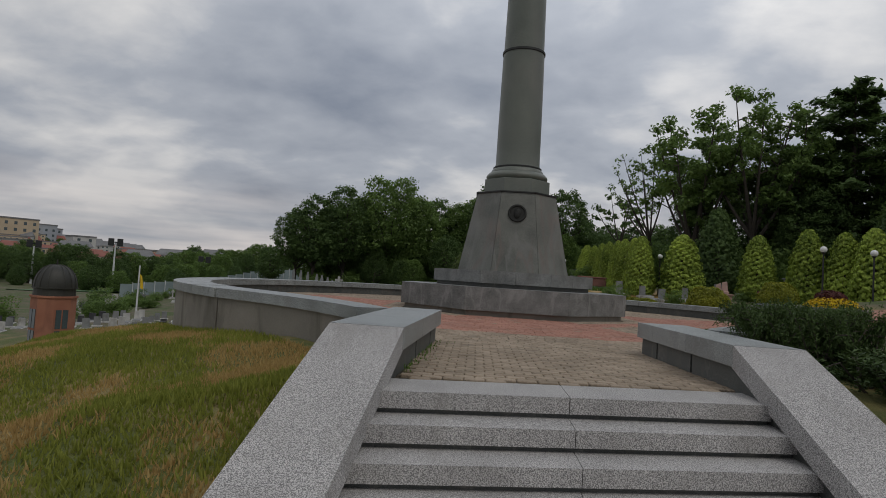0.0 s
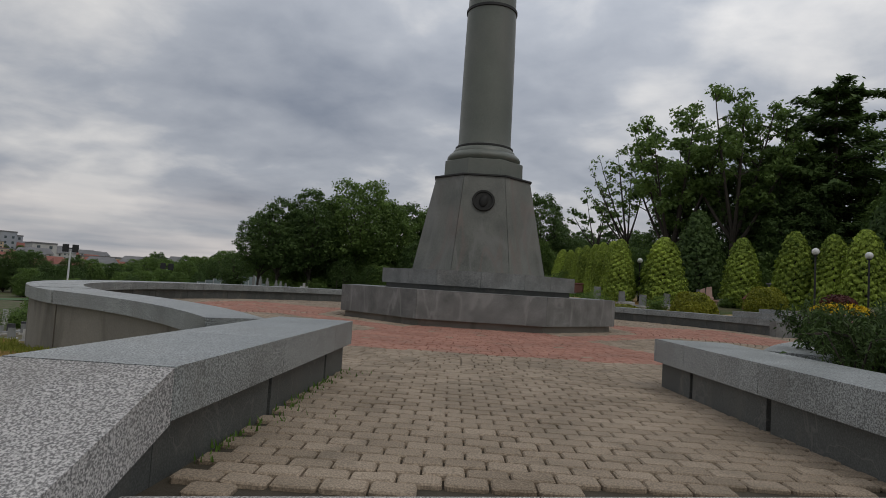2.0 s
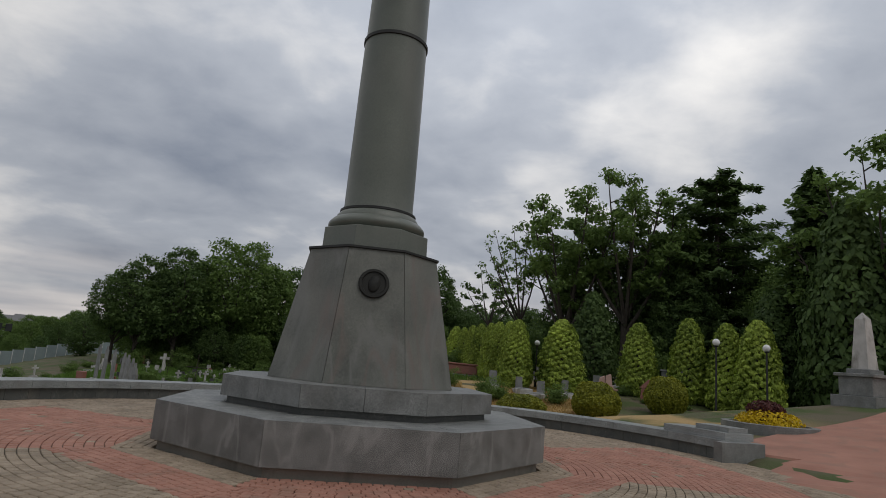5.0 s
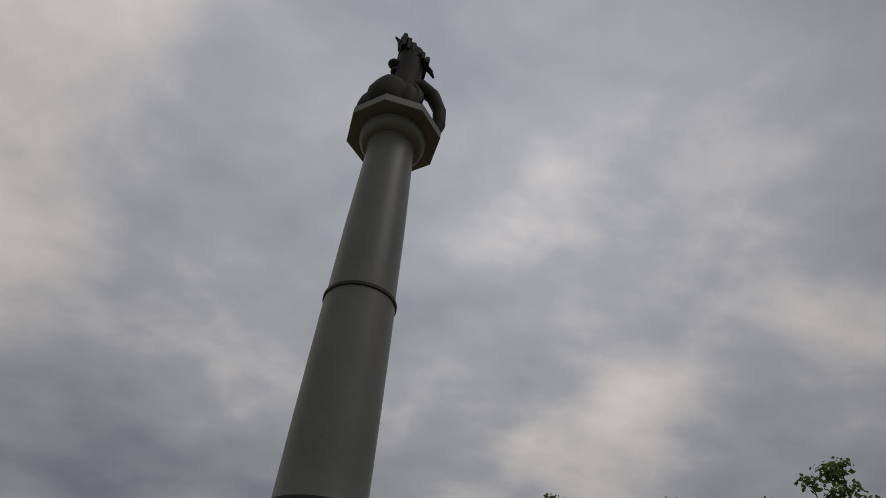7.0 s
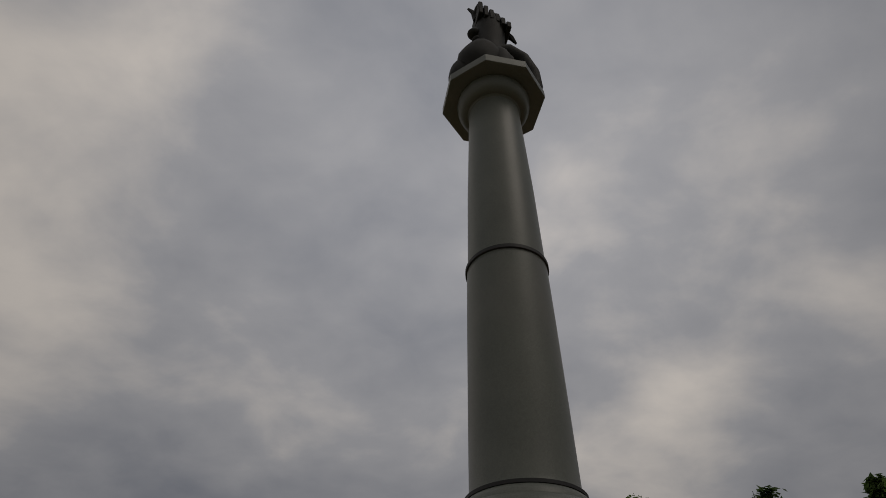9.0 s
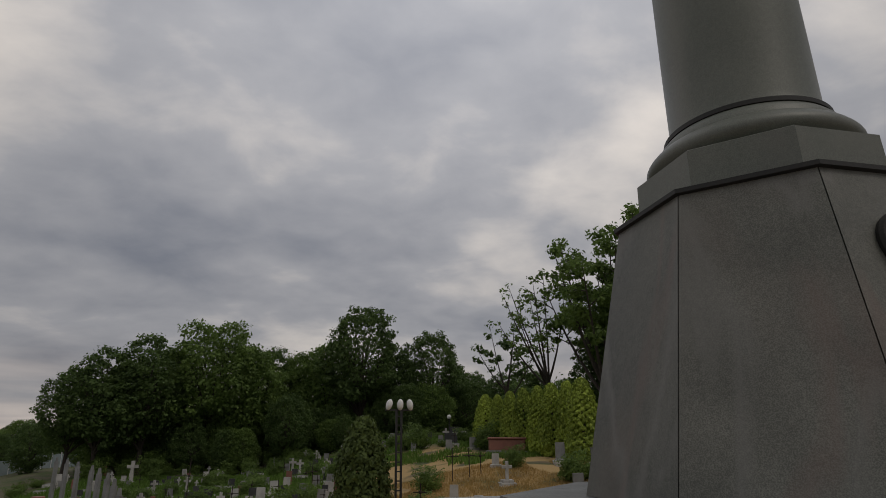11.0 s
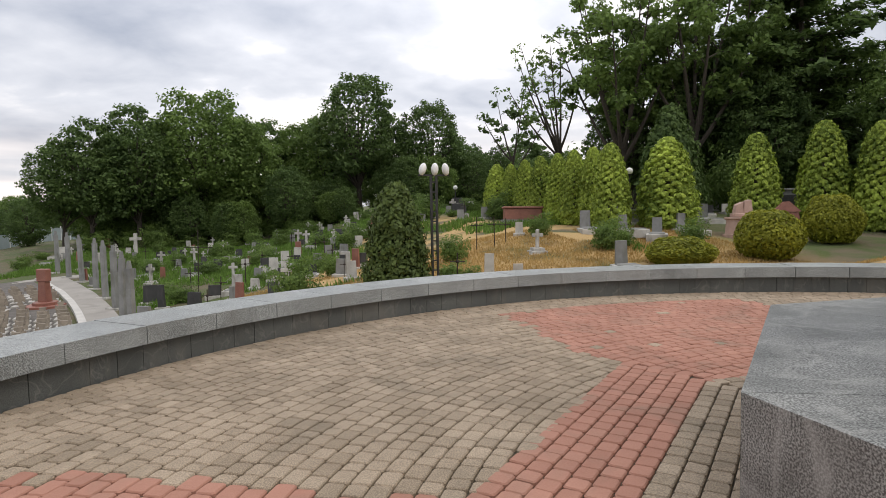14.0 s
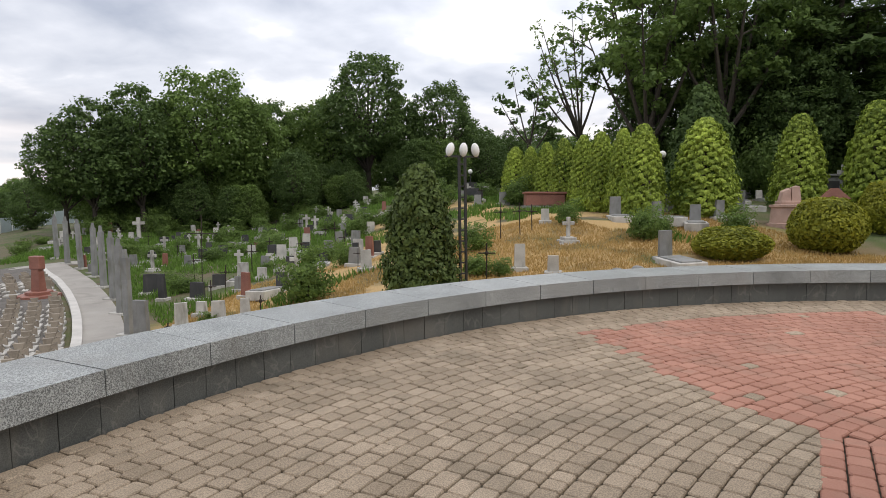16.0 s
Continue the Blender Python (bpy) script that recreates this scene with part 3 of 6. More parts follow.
part("base_moulding", bm, GRANITE_POL, monument, smooth=True)
bm = bmesh.new()
lathe(bm, [(0.68, 4.108), (0.70, 4.115), (0.70, 4.155), (0.66, 4.17)], 56)
part("joint_ring", bm, LEAD, monument, smooth=True)
bm = bmesh.new()
lathe(bm, [(0.655, 4.165), (0.635, 4.25), (0.63, 5.0), (0.615, 6.5), (0.60, 7.50)], 56)
part("lower_shaft", bm, GRANITE_POL, monument, smooth=True)
bm = bmesh.new()
lathe(bm, [(0.60, 7.50), (0.625, 7.51), (0.625, 7.57), (0.59, 7.58)], 56)
part("joint_ring", bm, LEAD, monument, smooth=True)
bm = bmesh.new()
lathe(bm, [(0.585, 7.575), (0.56, 9.2), (0.51, 10.9), (0.485, 11.6)], 56)
part("upper_shaft", bm, GRANITE_POL, monument, smooth=True)
bm = bmesh.new()
lathe(bm, [(0.475, 11.55), (0.52, 11.6)] + [(0.52 + 0.2 * math.sin(math.pi / 2 * i / 8), 11.6 + 0.3 * (1 - math.cos(math.pi / 2 * i / 8))) for i in range(9)] + [(0.70, 11.97)], 48)
part("capital", bm, GRANITE_POL, monument, smooth=True)
bm = bmesh.new()
octa(bm, [(0.94, 11.955), (0.955, 11.965), (0.955, 12.17), (0.93, 12.2)])
part("abacus", bm, GRANITE_POL, monument)
med = part("medallion", lathe(bmesh.new(), [(0.20, 0), (0.245, 0.0), (0.25, 0.03), (0.235, 0.055), (0.20, 0.055), (0.19, 0.03), (0.0, 0.03)], 40), BRONZE, monument, "round dark bronze relief", True)
tilt = math.degrees(math.atan2(1.53 - 1.105, 2.18))
med.matrix_basis = pose(0, -1.222, 2.72, 90 - tilt, 0, 0)
bm = bmesh.new()
bmesh.ops.create_uvsphere(bm, u_segments=16, v_segments=10, radius=0.1)
for v in bm.verts:
    v.co = Vector((v.co.x * 0.95 + 0.25 * v.co.y * (1 if v.co.y > 0 else 0.4), v.co.y * 1.45 - 0.01, 0.03 + max(0, v.co.z) * 0.5 + 0.012 * noise.noise(v.co * 25)))
rel = part("relief", bm, BRONZE, med, smooth=True)

# ---- plants ----
rng = np.random.default_rng(7)


def leaf_mesh(name, centres, outs, size, mat, jitter=0.6, aspect=0.6):
    """Many small leaf cards in one mesh: each a bent quad that faces roughly outward."""
    n = len(centres)
    c = np.asarray(centres)
    o = np.asarray(outs) + rng.normal(0, jitter, (n, 3))
    o /= np.linalg.norm(o, axis=1)[:, None] + 1e-9
    u = np.cross(o, rng.normal(0, 1, (n, 3)))
    u /= np.linalg.norm(u, axis=1)[:, None] + 1e-9
    w = np.cross(o, u)
    s = (size * rng.uniform(0.55, 1.35, n))[:, None]
    v = np.stack([c - u * s, c + w * s * aspect + o * s * 0.15, c + u * s, c - w * s * aspect + o * s * 0.15], 1).reshape(-1, 3)
    me = bpy.data.meshes.new(name)
    me.vertices.add(4 * n)
    me.vertices.foreach_set("co", v.astype(np.float32).ravel())
    me.loops.add(4 * n)
    me.loops.foreach_set("vertex_index", np.arange(4 * n, dtype=np.int32))
    me.polygons.add(n)
    me.polygons.foreach_set("loop_start", np.arange(0, 4 * n, 4, dtype=np.int32))
    me.update(calc_edges=True)
    me.materials.append(mat)
    return me


def shell_points(n, centre, rad, power=0.25):
    d = rng.normal(0, 1, (n, 3))
    d /= np.linalg.norm(d, axis=1)[:, None]
    r = rng.uniform(0, 1, n) ** power
    return np.asarray(centre) + d * r[:, None] * np.asarray(rad), d


def broad_tree(name, height, width, leaf, n_leaf, mat, seed, trunk_share=0.25, lobes=34, sparse=1.0, lean=0.0):
    """A tapered trunk with limbs, and a crown of many leaf clumps set on lobes of uneven size."""
    global rng
    rng = np.random.default_rng(seed)
    rnd = random.Random(seed)
    tree = empty(name)
    bm = bmesh.new()
    th = height * trunk_share
    r0 = height * 0.022
    tube(bm, [(0, 0, -0.6), (lean * 0.1, 0.05, th * 0.5), (lean * 0.3, 0.0, th), (lean * 0.5, 0.1, height * 0.6)], [r0 * 1.4, r0, r0 * 0.8, r0 * 0.3], 8)
    base_z = th * 0.8
    mid, half = base_z + (height - base_z) * 0.5, (height - base_z) * 0.5
    off = Vector((seed * 3.1, seed * 1.7, 0))
    cs = []
    n_clump = lobes * 5
    for i in range(n_clump):
        ct = 1 - 2 * (i + 0.5) / n_clump
        aa = i * 2.39996
        st = math.sqrt(1 - ct * ct)
        d = Vector((st * math.cos(aa), st * math.sin(aa), ct))
        swell = 1 + 0.38 * noise.noise(d * 1.5 + off) + 0.22 * noise.noise(d * 3.4 + off)
        full = (1 - abs(ct)) ** 0.12 if ct < 0 else 1.0
        q = swell * full * rnd.uniform(0.55, 1.0) ** 0.5
        x, y, z = d.x * width / 2 * q * 0.86 + lean * (ct + 1) / 2, d.y * width / 2 * q * 0.86, mid + d.z * half * min(q, 1.12) * 0.92
        cs.append((x, y, z, width * rnd.uniform(0.045, 0.085)))
    for x, y, z, s in cs[::8]:
        zs = th * 0.7 + (z - th * 0.7) * 0.3
        tube(bm, [(lean * 0.25, 0, zs), (x * 0.5 + lean * 0.1, y * 0.5, zs + (z - zs) * 0.6), (x, y, z)], [r0 * 0.42, r0 * 0.22, r0 * 0.05], 5)
    part("trunk", bm, BARK, tree)
    cen, out = [], []
    per = max(3, n_leaf // n_clump)
    for x, y, z, s in cs:
        p, q = shell_points(per, (x, y, z), (s * 1.25 * sparse, s * 1.25 * sparse, s * 0.85 * sparse), 0.45)
        cen.append(p)
        out.append(q + np.array((0, 0, 0.5)))
    cen, out = np.concatenate(cen), np.concatenate(out)
    crown = new("crown", leaf_mesh("crown", cen, out, leaf, mat))
    crown.parent = tree
    return tree


def cone_tree(name, height, width, leaf, n, mat, seed, top=0.25, belly=0.25, bare=0.0, tufts=110, flat=0.5, puff=0.13):
    """A thuja or spruce: leaf sprays on tufts over a cone with a rounded belly."""
    global rng
    rng = np.random.default_rng(seed)
    tree = empty(name)
    bm = bmesh.new()
    tube(bm, [(0, 0, -0.5), (0, 0, height * 0.5), (0, 0, height * 0.93)], [width * 0.06, width * 0.04, 0.015], 7)
    part("trunk", bm, BARK, tree)
    cen, out = [], []
    per = max(1, n // tufts)
    for i in range(tufts):
        f = ((i + 0.5) / tufts) ** 1.15
        z = bare + (height - bare) * f
        r = width / 2 * ((1 - f) ** 0.75 * (1 - top) + top * math.sqrt(max(0.0, 1 - f ** 3))) * min(1, (f + 0.05) / belly) ** 0.35
        a = i * 2.39996
        r *= rng.uniform(0.84, 1.08)
        c = np.array((r * 0.86 * math.cos(a), r * 0.86 * math.sin(a), z))
        s = max(0.07, width * puff * (1 - 0.4 * f))
        p, q = shell_points(per, c, (s, s, s * (0.6 + flat)), 0.5)
        cen.append(p)
        out.append(q * 0.6 + np.array((math.cos(a), math.sin(a), 0.35)))
    cen, out = np.concatenate(cen), np.concatenate(out)
    crown = new("crown", leaf_mesh("crown", cen, out, leaf, mat, 0.45, 0.55))
    crown.parent = tree
    return tree


def spruce_tree(name, height, width, n, mat, seed, whorls=24, irregular=0.35, taper=0.7):
    global rng
    rng = np.random.default_rng(seed)
    rnd = random.Random(seed)
    tree = empty(name)
    bm = bmesh.new()
    tube(bm, [(0, 0, -0.5), (0, 0, height * 0.5), (0, 0, height)], [height * 0.02, height * 0.013, 0.02], 8)
    cen, out = [], []
    limbs = []
    for i in range(whorls):
        f = 0.16 + 0.84 * i / whorls
        z = height * f
        r = width / 2 * (1 - f) ** taper + 0.25
        for k in range(6):
            a = k * 1.05 + i * 0.7 + rnd.uniform(-0.3, 0.3)
            rr = r * rnd.uniform(1 - irregular, 1 + irregular * 0.6)
            limbs.append((z, a, rr))
    per = max(4, n // len(limbs))
    for z, a, rr in limbs:
        ca, sa = math.cos(a), math.sin(a)
        tube(bm, [(0, 0, z), (ca * rr * 0.5, sa * rr * 0.5, z - 0.04 * rr), (ca * rr, sa * rr, z + 0.06 * rr)], [0.05, 0.03, 0.01], 4)
        t = rng.uniform(0.15, 1.0, per)
        side = rng.normal(0, 0.13, per) * rr * (1.1 - 0.6 * t)
        cen.append(np.stack([ca * rr * t - sa * side, sa * rr * t + ca * side, z + rng.normal(0, 0.13, per) - 0.10 * np.abs(side)], 1))
        out.append(np.tile((0.3 * ca, 0.3 * sa, 1.0), (per, 1)))
    part("trunk", bm, BARK, tree)
    crown = new("crown", leaf_mesh("crown", np.concatenate(cen), np.concatenate(out), 0.32, mat, 0.35, 0.45))
    crown.parent = tree
    return tree


def ball_shrub(name, w, h, leaf, n, mat, seed, loose=0.12, rough=0.10):
    global rng
    rng = np.random.default_rng(seed)
    sh = empty(name)
    bm = bmesh.new()
    for k in range(5):
        a = k * 1.26
        tube(bm, [(0, 0, -0.1), (0.2 * w * math.cos(a), 0.2 * w * math.sin(a), h * 0.6)], [0.03, 0.01], 5)
    part("stems", bm, BARK, sh)
    p, q = shell_points(n, (0, 0, h * 0.46), (w / 2, w / 2, h * 0.54), loose)
    wob = np.array([1 + rough * noise.noise(Vector(c) * (3.4 / w) + Vector((seed, 0, 0))) for c in p])
    p = p * wob[:, None]
    keep = p[:, 2] > 0.02
    crown = new("crown", leaf_mesh("crown", p[keep], q[keep], leaf, mat, 0.5, 0.6))
    crown.parent = sh
    return sh


def place(ob, x, y, rz=0, sc=1.0, label="", category="", group="", dz=0.0):
    ob.matrix_basis = pose(x, y, gz(x, y) + dz, 0, 0, rz) @ Matrix.Diagonal((sc, sc, sc, 1))
    return tagged(ob, label, category, group)


def again(ob, x, y, rz, sc, label="", dz=0.0, squash=1.0):
    c = copy_thing(ob, Matrix.Identity(4))
    c.matrix_basis = pose(x, y, gz(x, y) + dz, 0, 0, rz) @ Matrix.Diagonal((sc, sc, sc * squash, 1))
    if label:
        c["label"] = label
    return c


def open_tree(name, height, width, leaf, n_leaf, mat, seed, fork=0.3, limbs=7, subs=6, clump=0.085, lean=0.0, girth=0.017):
    """An old tree whose trunk forks into visible limbs, with leaf clumps on the outer twigs and sky between them."""
    global rng
    rng = np.random.default_rng(seed)
    rnd = random.Random(seed)
    tree = empty(name)
    bm = bmesh.new()
    r0 = height * girth
    top = Vector((lean * 0.25, 0, height * fork))
    tube(bm, [(0, 0, -0.6), (lean * 0.1, 0, height * fork * 0.5), tuple(top)], [r0 * 1.3, r0, r0 * 0.85], 9)
    clumps = []
    for i in range(limbs):
        a = i * 2.39996 + rnd.uniform(-0.3, 0.3)
        reach = width / 2 * (0.25 + 0.75 * ((i + 0.6) / limbs) ** 0.7)
        end = Vector((math.cos(a) * reach + lean, math.sin(a) * reach, height * (0.98 - 0.33 * (i / limbs) + rnd.uniform(-0.04, 0.02))))
        start = top - Vector((0, 0, height * fork * 0.35 * rnd.random()))
        knee = start.lerp(end, 0.45) + Vector((math.cos(a) * reach * 0.12, math.sin(a) * reach * 0.12, -height * 0.03))
        line = [start * (1 - t) ** 2 + knee * 2 * t * (1 - t) + end * t * t for t in (0, 0.2, 0.4, 0.6, 0.8, 1.0)]
        tube(bm, line, [r0 * (0.62 - 0.53 * k / 5) for k in range(6)], 6)
        clumps.append((end, rnd.uniform(0.8, 1.15)))
        for k in range(subs):
            t = 0.42 + 0.56 * (k + rnd.random() * 0.6) / subs
            p = start * (1 - t) ** 2 + knee * 2 * t * (1 - t) + end * t * t
            b = rnd.uniform(0, 6.283)
            ln = width * rnd.uniform(0.10, 0.2)
            q = p + Vector((math.cos(b) * ln, math.sin(b) * ln, ln * rnd.uniform(-0.15, 0.75)))
            tube(bm, [p, p.lerp(q, 0.5) + Vector((0, 0, ln * 0.12)), q], [r0 * 0.2, r0 * 0.11, r0 * 0.04], 5)
            clumps += [(q, rnd.uniform(0.7, 1.1)), (p.lerp(q, 0.55), rnd.uniform(0.45, 0.75))]
    part("trunk", bm, BARK, tree)
    cen, out = [], []
    per = max(4, n_leaf // len(clumps))
    for c, u in clumps:
        s = width * clump * u
        p, q = shell_points(int(per * u), tuple(c), (s, s, s * 0.68), 0.5)
        cen.append(p)
        out.append(q * 0.7 + np.array((0, 0, 0.5)))
    crown = new("crown", leaf_mesh("crown", np.concatenate(cen), np.concatenate(out), leaf, mat))
    crown.parent = tree
    return tree


# ---- far trees ----
TALL = "tall broad-leaved tree with a dense dark green crown"
oak = broad_tree("broadleaf_tree", 15.0, 11.5, 0.19, 15000, LEAF, 3, 0.16, 62)
place(oak, -13.4, 66.5, 0, 1.06, TALL, "tree", "far trees")
elm = broad_tree("broadleaf_tree", 14.0, 9.5, 0.19, 13000, LEAF_DARK, 5, 0.15, 58)
place(elm, -19.4, 64.4, 0, 0.97, TALL, "tree", "far trees")
ash = broad_tree("broadleaf_tree", 16.0, 10.5, 0.19, 15000, LEAF_DARK, 9, 0.18, 58)
place(ash, 2.6, 66.7, 0, 0.97, TALL, "tree", "far trees")
for ob, x, y, rz, sc in ((elm, -23.3, 63.4, 80, 0.86), (ash, -26.0, 64.3, 150, 0.64), (oak, -10.0, 68.0, 200, 0.9), (elm, -7.4, 73.0, 200, 0.94), (oak, -3.6, 72.0, 30, 0.82), (ash, 10.8, 65.4, 120, 0.79), (elm, 6.8, 69.0, 250, 0.78), (oak, -16.6, 70.0, 40, 0.84), (elm, 14.0, 68.0, 310, 0.62), (oak, -0.8, 70.0, 60, 0.84), (oak, -21.6, 70.0, 300, 0.8), (elm, 21.5, 73.0, 100, 0.56), (elm, 25.5, 70.0, 20, 0.52), (ash, 18.0, 72.0, 200, 0.46)):
    again(ob, x, y, rz, sc)
for i in range(22):
    again((oak, elm, ash)[i % 3], -27 + 2.8 * i, 76 + 4 * ((i * 7) % 3), 37 * i, 0.56 + 0.05 * (i % 3), "dark tree in the dense belt behind the graves", -1.6)
# ---- trees on the east slope ----
BIG = "tall old tree with open branching limbs and a broken green crown"
lime = open_tree("broadleaf_tree", 17.5, 10.0, 0.17, 12000, LEAF, 21, 0.3, 9, 7, 0.085, 0.6)
place(lime, 22.6, 36.0, 60, 1.05, BIG, "tree", "slope trees")
linden = open_tree("broadleaf_tree", 15.5, 10.5, 0.17, 12000, LEAF, 25, 0.25, 9, 7, 0.085, -0.6)
place(linden, 18.6, 38.4, 0, 1.08, BIG, "tree", "slope trees")
withered = open_tree("half_bare_tree", 13.0, 7.0, 0.13, 1500, LEAF, 29, 0.35, 8, 6, 0.06, -1.6, 0.012)
place(withered, 16.4, 43.5, 0, 1.12, "half-bare old tree with thin leafless branches", "tree")
for ob, x, y, rz, sc in ((linden, 26.8, 38.0, 130, 1.05), (lime, 32.5, 36.5, 220, 0.85), (linden, 20.6, 40.5, 200, 0.9), (ash, 27.0, 36.0, 10, 0.78), (ash, 30.0, 44.0, 40, 0.8), (elm, 36.0, 38.0, 70, 0.6), (elm, 23.5, 38.5, 190, 0.66), (elm, 20.0, 41.0, 30, 0.6), (elm, 40.0, 28.0, 300, 0.78), (elm, 45.0, 18.0, 20, 1.0), (elm, 29.0, 38.0, 20, 0.75), (elm, 48.0, 8.0, 20, 1.0), (elm, 36.0, 24.0, 50, 0.7), (oak, 34.0, 19.0, 170, 0.7), (elm, 39.0, 13.0, 220, 0.9), (oak, 31.0, 26.5, 260, 0.62), (elm, 26.5, 33.5, 10, 0.6), (oak, 33.5, 32.0, 140, 0.66)):
    again(ob, x, y, rz, sc, "large dark tree standing close among others on the slope")
bare = open_tree("sparse_tree", 9.5, 5.2, 0.2, 900, LEAF_DARK, 33, 0.42, 6, 4, 0.1, 0.0, 0.012)
place(bare, 14.6, 50.6, 0, 1.2, "slender tree with sparse leaf clumps on bare limbs", "tree")
cedar = spruce_tree("conifer_tree", 18.0, 11.0, 15000, LEAF_DARK, 41, 11, 0.75, 0.28)
place(cedar, 30.0, 34.5, 20, 1.02, "tall dark conifer with flat ragged tiers of spreading limbs", "tree", "slope trees")
fir = spruce_tree("spruce_tree", 15.0, 7.0, 9000, LEAF_DARK, 43, 26, 0.5)
place(fir, 29.5, 23.1, 0, 1.05, "slender dark spruce with drooping limbs", "tree", "slope trees")
again(fir, 33.5, 14.0, 200, 1.3)
again(fir, 25.0, 70.0, 10, 0.5)
again(linden, 30.2, 18.6, 100, 1.05, "tall tree with thin upper twigs between dark conifers")
# ---- thujas ----
gold = cone_tree("thuja", 4.0, 2.75, 0.085, 15000, THUJA, 51, 0.6, 0.2, tufts=260, flat=-0.12, puff=0.095)
tagged(gold, "clipped yellow-green thuja cone on the cemetery slope", "thuja", "thuja row")
for i, (x, y, sc, tall) in enumerate(((13.3, 25.5, 1.2, 4.4), (10.7, 26.4, 0.85, 4.2), (10.6, 28.0, 0.66, 4.1), (10.3, 29.6, 0.74, 4.0), (10.2, 31.4, 0.66, 3.9), (9.9, 33.2, 0.72, 3.85), (9.7, 35.2, 0.66, 3.75), (9.4, 37.0, 0.6, 3.55), (9.1, 38.9, 0.8, 3.6), (18.4, 25.4, 1.0, 4.5), (20.8, 23.6, 1.05, 5.0), (22.0, 21.6, 1.0, 5.0), (22.4, 19.4, 1.1, 5.3))):
    ob = copy_thing(gold, Matrix.Identity(4)) if i else gold
    ob.matrix_basis = pose(x, y, gz(x, y), 0, 0, 47 * i) @ Matrix.Diagonal((sc, sc, tall / 4.0, 1))
dark = cone_tree("thuja", 3.5, 2.15, 0.07, 14000, THUJA_DARK, 57, 0.75, 0.18, tufts=150)
place(dark, -1.75, 16.9, 0, 1.0, "dense dark green thuja with a rounded top behind the parapet", "thuja")
big_dark = cone_tree("yew_tree", 7.0, 5.0, 0.16, 8000, LEAF_DARK, 58, 0.4)
place(big_dark, 18.4, 32.6, 0, 0.95, "broad dark evergreen behind the pale thujas", "tree")
again(big_dark, 27.4, 18.2, 70, 1.35, "tall dense dark evergreen behind the obelisk", 0, 1.3)
again(big_dark, 29.5, 15.2, 170, 1.2, "tall dense dark evergreen behind the obelisk", 0, 1.25)
again(big_dark, 27.0, 24.0, 200, 1.0, "tall dense dark evergreen on the slope")

# ---- statue on the column ----
STONE_PALE = surface("grave_stone_pale", (0.30, 0.29, 0.27), (0.60, 0.585, 0.55), 2.5, 60, 0.85, 0.25, stain=((0.14, 0.13, 0.10), 0.6, 3.0), per_piece=0.35)
STONE_GREY = surface("grave_stone_grey", (0.15, 0.152, 0.15), (0.29, 0.293, 0.285), 2.5, 60, 0.8, 0.25, stain=((0.12, 0.12, 0.09), 0.6, 3.0), per_piece=0.35)
STONE_WARM = surface("warm_concrete", (0.17, 0.145, 0.115), (0.36, 0.31, 0.25), 2.5, 60, 0.9, 0.25, stain=((0.12, 0.10, 0.08), 0.5, 3.0), per_piece=0.3)
STONE_DARK = surface("grave_stone_dark", (0.025, 0.025, 0.027), (0.06, 0.06, 0.062), 2.5, 60, 0.35, 0.08, stain=((0.12, 0.11, 0.10), 0.3, 3.0))
STONE_RED = surface("red_granite", (0.20, 0.075, 0.055), (0.34, 0.15, 0.11), 2.5, 80, 0.5, 0.1, speck=0.2)
STONE_PINK = surface("pink_sandstone", (0.34, 0.22, 0.18), (0.52, 0.36, 0.30), 2.5, 60, 0.85, 0.25, stain=((0.2, 0.15, 0.11), 0.4, 3.0))
IRON = surface("rusty_iron", (0.02, 0.018, 0.017), (0.07, 0.05, 0.04), 8, 60, 0.7, 0.3, metal=0.4)
BLACK_IRON = surface("black_painted_iron", (0.012, 0.012, 0.013), (0.03, 0.03, 0.03), 8, 60, 0.5, 0.1)
GLOBE = surface("white_lamp_glass", (0.68, 0.68, 0.67), (0.82, 0.82, 0.8), 8, 60, 0.25, 0.0)
ASPHALT = surface("pale_asphalt", (0.24, 0.225, 0.205), (0.38, 0.36, 0.33), 0.8, 90, 0.92, 0.25, stain=((0.16, 0.15, 0.13), 0.4, 1.0))
KERB = surface("concrete_kerb", (0.40, 0.39, 0.37), (0.60, 0.58, 0.55), 2.0, 60, 0.9, 0.2)
GRAVEL = surface("dark_gravel", (0.06, 0.055, 0.05), (0.17, 0.155, 0.14), 3.0, 90, 0.95, 0.6)
BRICK_RED = surface("kiosk_red_panel", (0.27, 0.10, 0.06), (0.42, 0.19, 0.12), 1.5, 50, 0.85, 0.2, stain=((0.16, 0.07, 0.05), 0.5, 2.0))
COPPER = surface("weathered_dome_metal", (0.03, 0.03, 0.026), (0.07, 0.068, 0.058), 2.0, 40, 0.55, 0.15, metal=0.4)
GLASS = surface("dark_window_glass", (0.05, 0.07, 0.075), (0.10, 0.13, 0.14), 1.0, 20, 0.15, 0.0)
HOUSE_WALLS = [surface("house_plaster", d, l, 0.2, 3, 0.9, 0.0, stain=((0.3, 0.28, 0.25), 0.3, 0.3)) for d, l in (((0.42, 0.38, 0.30), (0.55, 0.50, 0.40)), ((0.45, 0.44, 0.42), (0.6, 0.59, 0.56)), ((0.46, 0.36, 0.24), (0.58, 0.47, 0.33)), ((0.30, 0.32, 0.36), (0.42, 0.44, 0.48)))]
ROOF_RED = surface("roof_tile_red", (0.20, 0.075, 0.055), (0.32, 0.13, 0.10), 0.4, 8, 0.85, 0.1)
